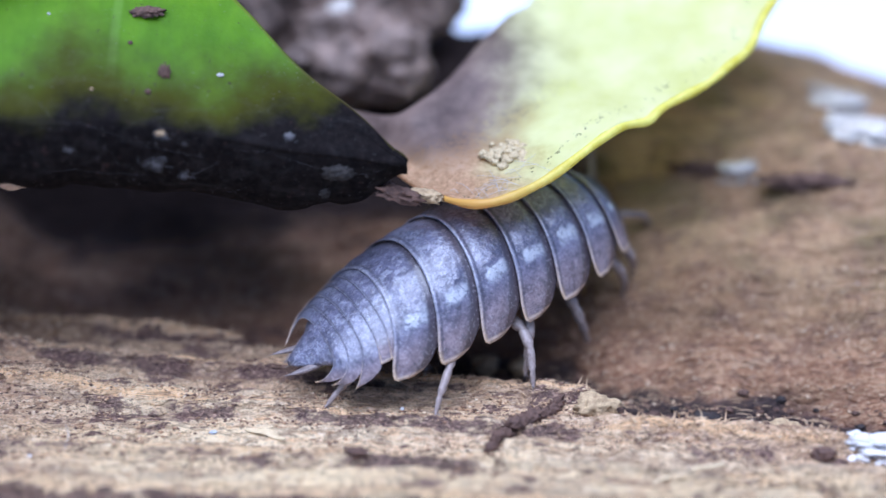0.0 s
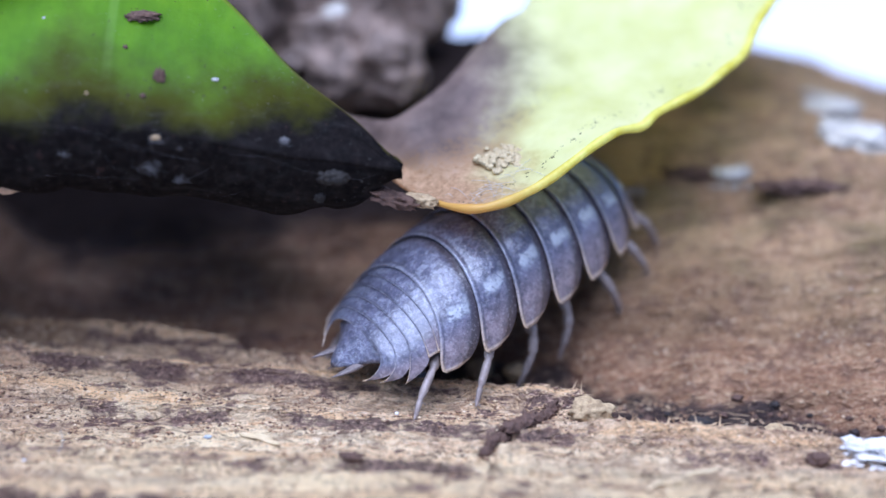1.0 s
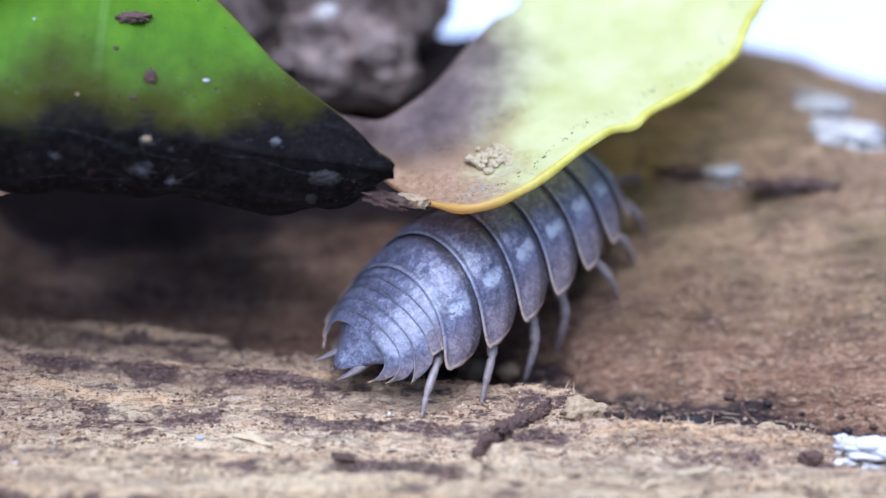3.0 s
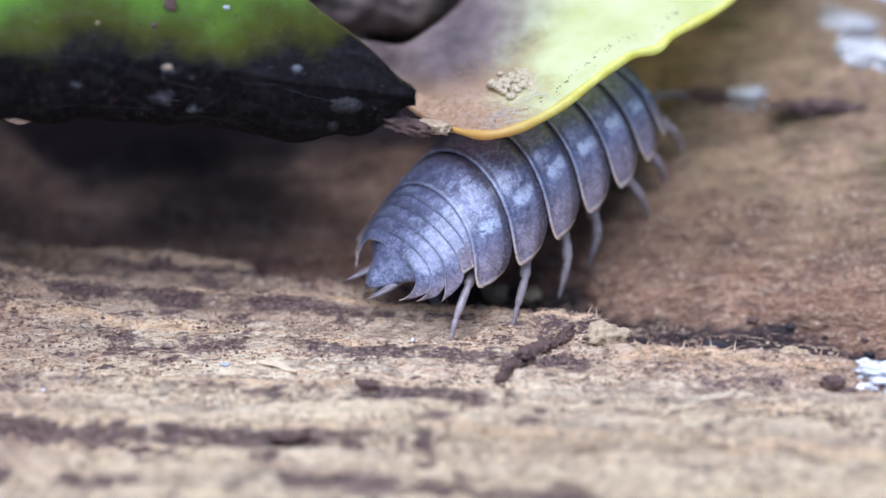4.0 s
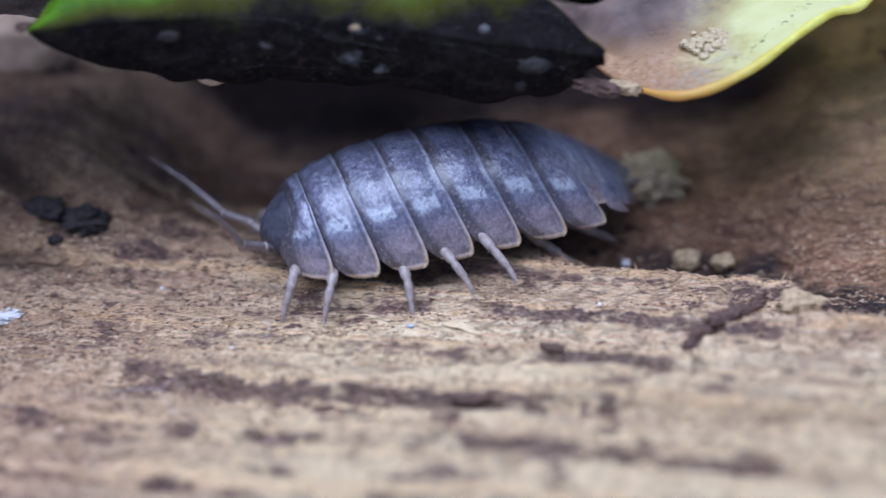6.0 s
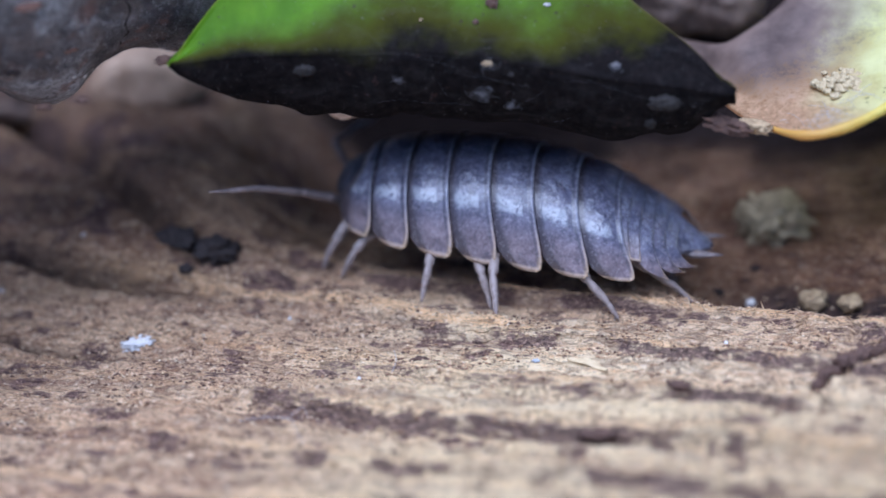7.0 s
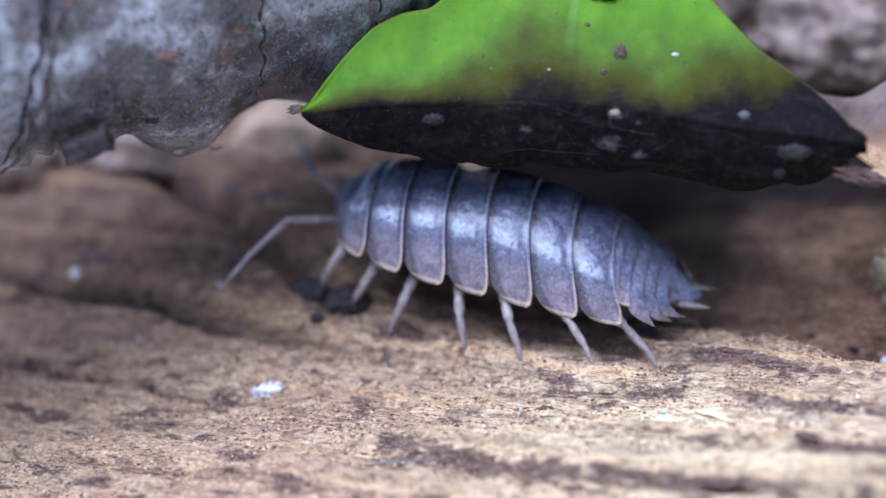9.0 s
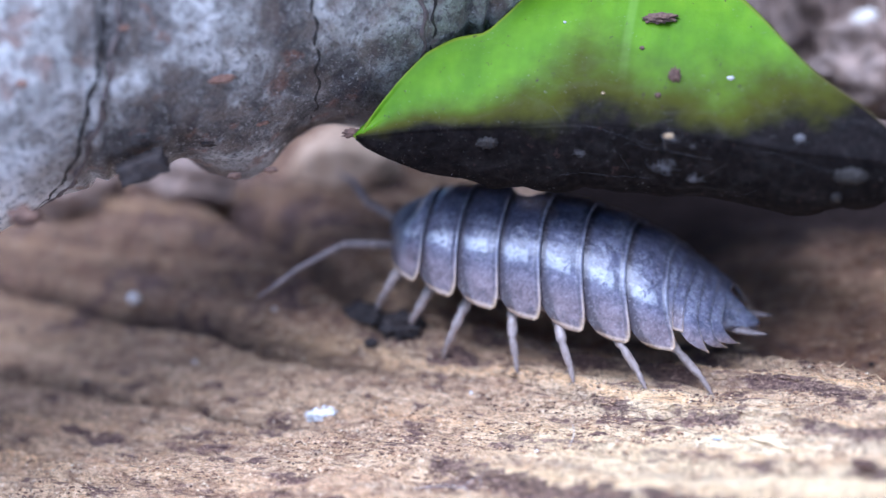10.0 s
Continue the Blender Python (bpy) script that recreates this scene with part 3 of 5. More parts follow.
def build_log():
    xs = np.concatenate([np.linspace(-78, -46, 60, endpoint=False), np.linspace(-46, 22, 480, endpoint=False), np.linspace(22, 46, 60)])
    ys = np.concatenate([np.linspace(22, 41, 40, endpoint=False), np.linspace(41, 66, 250, endpoint=False), np.linspace(66, 98, 130)])
    X, Y = np.meshgrid(xs, ys, indexing="ij")
    Z = log_height(X, Y)
    nx, ny = X.shape
    co = np.stack([X, Y, Z], -1).reshape(-1, 3) * MM
    i, j = np.meshgrid(np.arange(nx - 1), np.arange(ny - 1), indexing="ij")
    a = (i * ny + j).ravel()
    f = np.stack([a, a + ny, a + ny + 1, a + 1], 1)
    # skirt down to the ground
    ring = [k * ny for k in range(nx)] + [(nx - 1) * ny + k for k in range(1, ny)] + [k * ny + ny - 1 for k in range(nx - 2, -1, -1)] + [k for k in range(ny - 2, 0, -1)]
    low = co[ring].copy()
    low[:, 2] = -24 * MM
    n0 = len(co)
    co = np.concatenate([co, low])
    m = len(ring)
    skirt = [(ring[k], n0 + k, n0 + (k + 1) % m, ring[(k + 1) % m]) for k in range(m)]
    me = bpy.data.meshes.new("log")
    me.from_pydata(co.tolist(), [], f.tolist() + skirt + [tuple(range(n0 + m - 1, n0 - 1, -1))])
    # what the wood is made of from place to place, plus painted shade
    q = Y - edge_line(X)
    g, c = X + 0.1 * Y, Y - 0.1 * X
    tone = smooth01(-2.5, 1.5, q + 2.5 * (fbm(X / 4, Y / 2, 81, 3) - 0.5)) * smooth01(-30, -18, X)
    left = smooth01(-17, -26, X) * smooth01(51, 57, Y) * 0.95
    near_edge = 0.5 * smooth01(-7.5, -1.0, q + 4 * (fbm(X / 5, Y / 2.5, 105, 3) - 0.5))
    tone = np.clip(np.maximum(np.maximum(tone, left), near_edge), 0, 1)
    tone = np.maximum(tone, 0.65 * smooth01(-9, -18, X))
    tone = np.clip(tone + 0.35 * (fbm(g / 9, c / 1.2, 83, 3) - 0.5), 0, 1)
    warp = 1.5 * (fbm(g / 12, c / 12, 85, 3) - 0.5)
    fr, amp = growth_rings(X, Y)
    band = vnoise((c + warp) / 1.15, g / 13, 87)
    patch = fbm(g / 3.5, c / 1.2, 89, 3)
    stain = 0.4 * smooth01(0.56, 0.72, band + 0.45 * (patch - 0.5))
    # Ledge faces: real dark stain and their painted shade in one band.
    stain = np.maximum(stain, amp * smooth01(0.66, 0.90, fr + 0.30 * (fbm(g / 2, c / 1.5, 93, 3) - 0.5)) * (0.35 + 0.65 * smooth01(0.36, 0.55, fbm(g / 3.5, c / 0.9, 95, 3))))
    stain = np.maximum(stain, 0.9 * smooth01(0.62, 0.70, fbm(g / 1.8, c / 0.8, 91, 3)))
    stain = stain * (1 - 0.75 * smooth01(2, 5, q))
    lip = amp * smooth01(0.24, 0.06, fr) * (1 - 0.95 * smooth01(-1, 1.5, q))
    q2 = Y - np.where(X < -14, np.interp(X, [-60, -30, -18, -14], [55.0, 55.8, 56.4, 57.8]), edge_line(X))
    # Damp wood behind the edge; the darkening also paints shade there.
    damp_shade = smooth01(-0.3, 1.8, q2 + 2.0 * (fbm(X / 5, Y / 3, 101, 3) - 0.5)) * smooth01(10, 4, X + 5 * (fbm(X / 4, Y / 4, 103, 3) - 0.5))
    # Narrower line below each lip, stain together with painted ledge shade.
    foot = amp * smooth01(0.70, 0.92, fr + 0.22 * (fbm(g / 2.0, c / 1.2, 109, 3) - 0.5)) * smooth01(1.0, -1.0, q) * (0.30 + 0.70 * smooth01(0.42, 0.58, fbm(g / 2.2, c / 0.7, 111, 3)))
    foot = foot * (1 - 0.45 * smooth01(51, 47, Y))
    stain = np.maximum(stain, foot)
    stain = stain * (1 - lip)
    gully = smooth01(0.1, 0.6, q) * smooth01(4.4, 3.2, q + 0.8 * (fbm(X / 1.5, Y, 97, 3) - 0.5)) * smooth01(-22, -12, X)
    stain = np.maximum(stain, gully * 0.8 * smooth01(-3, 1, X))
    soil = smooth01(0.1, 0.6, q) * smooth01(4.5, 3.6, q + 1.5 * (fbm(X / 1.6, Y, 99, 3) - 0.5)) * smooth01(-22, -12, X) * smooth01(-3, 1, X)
    # Soil colour painted here for the darkness below the leaf's back.
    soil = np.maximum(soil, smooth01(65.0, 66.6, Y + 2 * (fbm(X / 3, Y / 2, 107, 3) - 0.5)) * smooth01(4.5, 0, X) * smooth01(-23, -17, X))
    damp_shade = damp_shade * (1 - smooth01(0, 1.5, q) * smooth01(7, 5, q) * smooth01(-20, -14, X) * smooth01(-3, -9, X))
    # Slope below the yellow leaf: damp colour and its painted shade.
    damp_shade = np.maximum(damp_shade, 0.85 * smooth01(0.5, 3, q) * smooth01(11, 6, q + 4 * (fbm(X / 5, Y / 3, 119, 3) - 0.5)) * smooth01(-6, 0, X) * smooth01(24, 13, X))
    damp_shade = np.maximum(damp_shade, 1.0 * smooth01(-17, -22, X) * smooth01(52.5, 57, Y + 4 * (fbm(X / 5, Y / 2.5, 121, 3) - 0.5)))
    # Shade under the green leaf, put into the wood's colour.
    damp_shade = np.maximum(damp_shade, smooth01(-14, -9, X) * smooth01(3, -1, X) * smooth01(4.5, 6.5, q))
    # Darker blotches across the left back part.
    soil = np.maximum(soil, 0.40 * smooth01(-20, -26, X) * smooth01(54.5, 58, Y + 3 * (fbm(X / 4, Y / 3, 113, 3) - 0.5)))
    # The cracks' shade is coloured in along their lines.
    for y0, s, w, d in CRACKS:
        soil = np.maximum(soil, 0.9 * np.exp(-((Y - crack_line(X, y0, s)) / (1.3 * w)) ** 2) * smooth01(-20, -27, X))
    # Shade line in the gully's left part, painted with the soil colour.
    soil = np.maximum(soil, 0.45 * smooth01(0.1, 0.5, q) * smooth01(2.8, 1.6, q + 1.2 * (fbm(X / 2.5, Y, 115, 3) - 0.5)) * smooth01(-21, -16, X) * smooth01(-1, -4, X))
    # The hollow below the leaf gets its shade as painted near-black wood.
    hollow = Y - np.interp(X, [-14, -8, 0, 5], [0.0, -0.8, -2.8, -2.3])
    leaf_shade = smooth01(66.0, 68.0, hollow + 2.0 * (fbm(X / 4, Y / 3, 117, 3) - 0.5)) * smooth01(8.5, 4.5, X) * smooth01(-25, -20, X)
    pale_end = smooth01(3, 10, X) * smooth01(-1.0, -3.0, q)
    tone, stain = tone * (1 - 0.7 * pale_end), stain * (1 - 0.35 * pale_end)
    moss = smooth01(4.5, 10, q) * smooth01(-3, 6, X)
    for name, arr in (("tone", tone), ("stain", stain), ("moss", moss), ("lip", lip), ("damp_shade", damp_shade), ("soil", soil), ("leaf_shade", leaf_shade), ("fresh", smooth01(51.5, 47.5, Y + 0.12 * X + 3 * (fbm(g / 8, c / 1.6, 123, 3) - 0.5)) * smooth01(-22, -10, X)), ("sleek", smooth01(2.0, 4.5, q) * smooth01(-8, 0, X))):
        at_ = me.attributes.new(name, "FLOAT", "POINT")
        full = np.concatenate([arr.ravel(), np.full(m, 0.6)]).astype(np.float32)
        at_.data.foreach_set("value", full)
    me.shade_smooth()
    me.materials.append(M_WOOD)
    ob = new("log", me)
    return tagged(ob, "weathered split log with pale grain, dark stains and a gully", "log", kind="structure")


build_log()

_bm = bmesh.new()
bmesh.ops.create_grid(_bm, x_segments=8, y_segments=8, size=900)
_g = part("ground", _bm, M_PALE)
at(_g, 0, 0, -24)
tagged(_g, "pale bright ground beyond the log", "ground", kind="structure")


# ---------------------------------------------------------------- leaves
def green_leaf():
    root = new("green_leaf")
    A, B = Vector((-21.0, 52.5, 11.0)), Vector((-1.3, 54.9, 8.9))

    def reach(u):
        # The unseen upper blade is drawn out longer to shade the hollow.
        left = float(np.interp(u, [0, 0.03, 0.06, 0.10, 0.15, 0.185, 0.205, 0.24, 0.28, 0.34, 0.42], [0, 0.10, 0.19, 0.285, 0.345, 0.365, 0.375, 0.47, 0.61, 0.95, 1.7]))
        right = 0.98 * max(1 - u, 0) / 0.60 + 4.0 * max(0.0, 0.50 - u)
        h = min(left, right, 1.6)
        return h + 0.02 * math.sin(u * 21) * min(1, 6 * u) * min(1, 6 * (1 - u))

    def under(u):
        return (2.85 - 0.25 * math.exp(-((u - 0.25) / 0.15) ** 2) + 0.35 * noise.noise(Vector((u * 14, 2.2, 0))) + 0.10 * noise.noise(Vector((u * 45, 5.1, 0)))) * min(1, (u / 0.22)) ** 0.7 * (1 - 0.30 * smooth01(0.75, 0.92, u) - 0.55 * smooth01(0.90, 1.0, u))

    def mid(u, v):
        p = A.lerp(B, u)
        p.z += 0.75 * math.sin(PI * min(1, u * 1.05)) * (1 - 0.4 * u)
        p.y += 0.5 * math.sin(PI * u)
        if v < 0.35:
            k = 1 - v / 0.35                       # 0 at the fold, 1 at the far end of the curled part
            d = under(u)
            c = min(1, k / 0.6)
            p.z -= d * math.sin(c * PI * 0.5)
            p.y += 0.45 * d * (1 - math.cos(c * PI * 0.5)) + 0.12 * c
            # Behind the visible curl, an unseen flap is added to keep light out.
            far = max(0, (k - 0.6) / 0.4)
            p.y += 11.5 * far * (0.4 + 0.6 * math.sin(PI * min(1, 0.1 + u * 0.9))) * (1 - 0.96 * smooth01(0.82, 0.98, u))
            p.z += 0.2 * d * math.sin(far * PI * 0.5) - 0.6 * far * (1 - u) - 2.4 * far * far * (1 - smooth01(0.72, 0.88, u))
        else:
            k = (v - 0.35) / 0.65 * reach(u)
            p.y += 9.6 * k - 1.0 * math.sin(k * PI) * 0.5
            p.z += 5.0 * k + 0.9 * math.sin(k * PI) - 0.4 * abs(u - 0.45) * k
            p.x += 0.8 * k * (0.42 - u)
        p += Vector((0, 1, 0.4)) * 0.18 * noise.noise(Vector((u * 7, v * 5, 1.3)))
        return p

    bm = sheet(lambda u, v: mid(u, 0.345 + 0.655 * v), 90, 42, lambda u, v: 0.22 + 0.10 * smooth01(0.82, 1.0, v), lambda u, v: (u, 0.345 + 0.655 * v))
    ob = part("blade", bm, M_GREEN, root)
    bm = sheet(lambda u, v: mid(u, 0.36 * v), 90, 30, 0.18, lambda u, v: (u, 0.36 * v))
    part("rotted_edge", bm, M_GREEN, root, "black rotted leaf edge curled under, with an added unseen shading flap")
    rim = ob.data.attributes.new("rim", "FLOAT", "POINT")
    vals = np.zeros(len(ob.data.vertices), np.float32)
    for lp, uvv in zip(ob.data.loops, ob.data.uv_layers[0].data):
        vals[lp.vertex_index] = smooth01(0.95, 0.995, uvv.uv[1])
    rim.data.foreach_set("value", vals)
    tagged(root, "green leaf with a black rotted curled edge against a branch", "leaf")
    return mid


def yellow_leaf():
    root = new("yellow_leaf")
    K = [Vector(p) for p in ((-2.0, 58.8, 7.1), (-0.6, 56.9, 6.95), (1.4, 55.1, 7.25), (3.6, 55.9, 7.75), (6.3, 58.0, 8.9), (8.6, 59.8, 9.35), (11.0, 61.5, 10.2), (13.6, 65.2, 12.1), (17.5, 70.5, 15.0))]

    def rim(s):
        f = s * (len(K) - 1)
        i = min(int(f), len(K) - 2)
        t = f - i
        p0, p1, p2, p3 = K[max(i - 1, 0)], K[i], K[i + 1], K[min(i + 2, len(K) - 1)]
        p = 0.5 * ((2 * p1) + (p2 - p0) * t + (2 * p0 - 5 * p1 + 4 * p2 - p3) * t * t + (3 * p1 - p0 - 3 * p2 + p3) * t ** 3)
        w = Vector((0.55, -0.55, -0.5)) * 0.28 * max(0, math.sin(s * 27 - 1.2)) ** 3 * smooth01(0.35, 0.6, s)
        return p + w

    def mid(s, w):
        p = rim(s)
        far = Vector((-2.6 - 1.4 * s, 6.6, 0.9 + 1.4 * s)) * (0.75 + 0.85 * s)
        bow = Vector((0.2, -0.1, -0.5)) * math.sin(PI * min(1, w * 1.1)) * (0.4 + 0.6 * s)
        return p + far * w + bow + Vector((0, 0, 1)) * 0.15 * noise.noise(Vector((s * 9, w * 6, 4.4)))

    part("blade", sheet(mid, 80, 36, 0.20), M_YELLOW, root)
    bm = bmesh.new()
    n = 90
    tube(bm, [rim(0.12 + 0.88 * k / n) for k in range(n + 1)], [0.08 + 0.10 * min(1, k / 12) + 0.015 * math.sin(k * 0.7) for k in range(n + 1)], 10)
    part("leaf_margin", bm, M_RIM, root, "thick bright yellow leaf margin")
    tagged(root, "yellowed leaf turning brown at its tip, hanging over the log", "leaf")
    return mid


leaf_at = green_leaf()
yellow_at = yellow_leaf()


# ---------------------------------------------------------------- branch and chunks behind
BRANCH_A, BRANCH_B = Vector((-44.2, 42.0, 13.25)), Vector((-11.2, 67.5, 17.65))
BRANCH_AXIS = (BRANCH_B - BRANCH_A).normalized()
BRANCH_SIDE = BRANCH_AXIS.cross(Vector((0, 0, 1))).normalized()
BRANCH_UP = BRANCH_SIDE.cross(BRANCH_AXIS)


def branch_at(x, a, proud=0.0):
    """A place on the branch's bark: at x along it, at angle a round it."""
    c = BRANCH_A.lerp(BRANCH_B, (x - BRANCH_A.x) / (BRANCH_B.x - BRANCH_A.x))
    r = 5.5 - 0.03 * (x + 30)
    q = Vector((x * 0.25, math.cos(a) * 1.3, math.sin(a) * 1.3))
    r += 0.35 * noise.noise(q * 0.9) + 0.22 * noise.noise(q * 2.7) + 0.09 * noise.noise(q * 9)
    down = max(0.0, -math.sin(a + 0.25))
    for x0, w, h in ((-27.8, 1.6, 1.5), (-29.7, 0.6, -0.9), (-31.5, 1.3, -0.5), (-22.8, 1.8, 1.7), (-33.2, 1.6, -0.4)):
        r += h * math.exp(-((x - x0) / w) ** 2) * down ** 2
    for x0, w in ((-31.8, 0.18), (-31.2, 0.12), (-20.2, 0.18), (-19.6, 0.12), (-37.0, 0.15)):
        r -= 0.30 * math.exp(-((x - x0 - 0.5 * math.sin(a * 2)) / w) ** 2)
    return c + (BRANCH_SIDE * math.cos(a) + BRANCH_UP * math.sin(a)) * (r + proud)


def branch():
    root = new("branch")
    n, segs = 260, 80
    bm = bmesh.new()
    rings = [[bm.verts.new(branch_at(-52.45 + 41.25 * i / n, 2 * PI * k / segs)) for k in range(segs)] for i in range(n + 1)]
    for r0, r1 in zip(rings, rings[1:]):
        for k in range(segs):
            bm.faces.new((r0[k], r0[(k + 1) % segs], r1[(k + 1) % segs], r1[k]))
    bm.faces.new(rings[0])
    bm.faces.new(rings[-1][::-1])
    bmesh.ops.recalc_face_normals(bm, faces=bm.faces)
    part("bark", bm, M_BARK, root)
    for x0, slope, a0, a1, r in ((-31.1, 2.1, -1.5, 0.9, 0.13), (-31.5, 2.1, -1.4, 0.9, 0.09), (-21.9, 0.6, -0.8, 1.2, 0.12), (-21.6, 0.6, -0.7, 1.2, 0.08), (-25.2, 0.5, -1.1, 0.9, 0.06)):
        bm = bmesh.new()
        n = 60
        tube(bm, [branch_at(x0 + slope * (a0 + (a1 - a0) * k / n) + 0.07 * math.sin(k * 0.9), a0 + (a1 - a0) * k / n, -0.02) for k in range(n + 1)],
             [r * (0.35 + 0.65 * math.sin(PI * k / n)) * (1 + 0.35 * math.sin(k * 1.7)) for k in range(n + 1)], 7)
        part("bark_scar", bm, M_SCAR if r > 0.1 else M_GREYCRUMB, root, "dark ring-shaped scar in the bark")
    # The knot hole is a sunk black lump, its shade put into the colour.
    for x, a, size, mat, name, label in ((-28.2, -0.29, (0.55, 0.4, 0.16), M_RUST, "rust_patch", "rusty brown patch in the bark"), (-28.9, -0.80, (0.34, 0.30, 0.26), M_SOIL, "knot_hole", "dark hole beside the knot"),
                                         (-26.9, -1.13, (0.13, 0.10, 0.16), M_LICHEN, "bark_scale", "pale loose scale of bark"), (-26.6, -1.16, (0.10, 0.09, 0.10), M_LICHEN, "bark_scale", "pale loose scale of bark"),
                                         (-27.3, -0.75, (0.30, 0.2, 0.12), M_RUST, "rust_patch", "rusty brown patch in the bark"), (-27.3, -1.0, (0.10, 0.08, 0.08), M_LICHEN, "bark_scale", "pale loose scale of bark"),
                                         (-33.4, 0.1, (0.2, 0.2, 0.12), M_RUST, "rust_patch", "rusty brown patch in the bark"), (-30.4, 0.25, (0.22, 0.2, 0.1), M_RUST, "rust_patch", "rusty brown patch in the bark")):
        ob = part(name, lump(size, x * 3.3 + a, 0.35, 1.3, 4), mat, root, label)
        p = branch_at(x, a, -0.75 * min(size))
        at(ob, p.x, p.y, p.z, 0, 0, 40)
    tagged(root, "grey smooth-barked branch with a knot, lying across the log", "branch")


branch()


def stone(name, label, category, size, pos, material, seed, rough=0.3, freq=1.0, turn=(0, 0, 0), sub=4, group="", sink=0.25):
    ob = part(name, lump(size, seed, rough, freq, sub), material)
    z = pos[2] if len(pos) > 2 else ground_z(pos[0], pos[1]) + size[2] * (1 - sink)
    at(ob, pos[0], pos[1], z, *turn)
    return tagged(ob, label, category, group)


def bark_chunk():
    """A rotten lump of bark behind the leaves, built of ridges, plates and pale lichen."""
    root = new("bark_chunk")
    for k, (x, y, z, sx, sy, sz, rx, rz) in enumerate(((-6.6, 73.0, 10.0, 2.6, 2.4, 4.2, 10, 0), (-3.4, 73.2, 10.2, 2.3, 2.2, 4.0, -8, 30), (-1.2, 73.6, 10.4, 1.9, 2.0, 3.4, 5, 60),
                                                       (-4.6, 71.0, 7.6, 3.0, 2.2, 2.2, 0, 20), (-2.4, 70.8, 7.4, 2.2, 1.8, 2.0, 20, 80), (-8.8, 72.5, 9.5, 2.4, 2.2, 4.0, 0, 45))):
        ob = part("bark_ridge", lump((sx, sy, sz), 130 + k, 0.35, 1.1, 5), M_ROCK, root)
        at(ob, x, y, z, rx, 0, rz)
    for k, (x, y, z, r) in enumerate(((-4.7, 70.3, 9.2, 0.8), (-4.3, 69.9, 8.2, 0.45))):
        ob = part("lichen_cushion", lump((r, r * 0.7, r * 1.3), 150 + k, 0.4, 1.4, 3), M_LICHEN, root, "pale grey lichen cushion")
        at(ob, x, y, z)
    tagged(root, "dark brown chunk of rotten bark with pale lichen", "bark")


bark_chunk()
stone("wood_lump", "rounded tan lump of wood behind the branch", "wood lump", (2.5, 1.9, 2.0), (-26.9, 64.8, 5.4), M_TANWOOD, 5, 0.22, 0.9)
stone("wood_lump", "rounded tan lump of wood behind the branch", "wood lump", (2.7, 1.8, 1.5), (-34.3, 64.0, 5.2), M_ROCK, 9, 0.25, 0.9)
stone("wood_lump", "rounded tan lump of wood behind the branch", "wood lump", (2.2, 1.8, 1.5), (-39.5, 62.0, 5.4), M_ROCK, 14, 0.25, 0.9)
stone("tan_pellet", "smooth tan pellet under the rotted leaf edge", "pellet", (0.75, 0.6, 0.5), (-16.1, 57.4, 7.4), M_TANWOOD, 12, 0.15)


# ---------------------------------------------------------------- the woodlouse
# the hind corners of the seven back plates and of the three pointed tail plates: place along the body, half width
CORNER_X = [5.11, 3.45, 1.68, -0.05, -1.81, -3.58, -5.27]
TAIL_CORNER_X = [-6.22, -6.81, -7.22]
# the hind edges on the body's middle line: seven back plates, then five tail plates
MIDDLE_X = [5.64, 4.22, 2.62, 1.04, -0.60, -2.30, -3.95, -4.45, -4.90, -5.38, -5.85, -6.30]
BODY_X = [-8.2, -7.7, -7.22, -6.81, -6.22, -5.27, -3.58, -1.81, -0.05, 1.68, 3.45, 5.11, 6.0, 6.6, 7.0, 7.4]
BODY_W = [0.75, 1.00, 1.39, 1.93, 2.63, 3.07, 3.41, 3.48, 3.44, 3.46, 3.38, 3.05, 2.55, 2.02, 1.55, 0.8]
BODY_H = [0.05, 0.20, 0.46, 0.76, 1.10, 1.62, 2.46, 3.00, 3.22, 3.20, 3.02, 2.62, 2.22, 1.80, 1.45, 1.0]
EDGE_Z = 1.67
ARCH = 1.36


def on_back(x, k, lift=0.0):
    """A place on the arched back: at x along the body, k from -1 to 1 across it."""
    w, high = float(np.interp(x, BODY_X, BODY_W)), float(np.interp(x, BODY_X, BODY_H))
    th, a = k * ARCH, abs(k)
    flare = 0.16 * max(0.0, (a - 0.74) / 0.26) ** 1.4
    y = (w - 0.16) * math.sin(th) / math.sin(ARCH) + lift * math.sin(th) + math.copysign(flare, k)
    z = EDGE_Z + high * (math.cos(th) - math.cos(ARCH)) / (1 - math.cos(ARCH)) + lift * math.cos(th)
    return y, z - 0.05 * max(0.0, (a - 0.8) / 0.2)


def hind_edge(i, a):
    """How far back the hind edge of back plate i lies at a (0 on the middle line, 1 at the side)."""
    return MIDDLE_X[i] + (CORNER_X[i] - MIDDLE_X[i]) * (0.9 * a ** 2.0 + 0.1 * a ** 6)


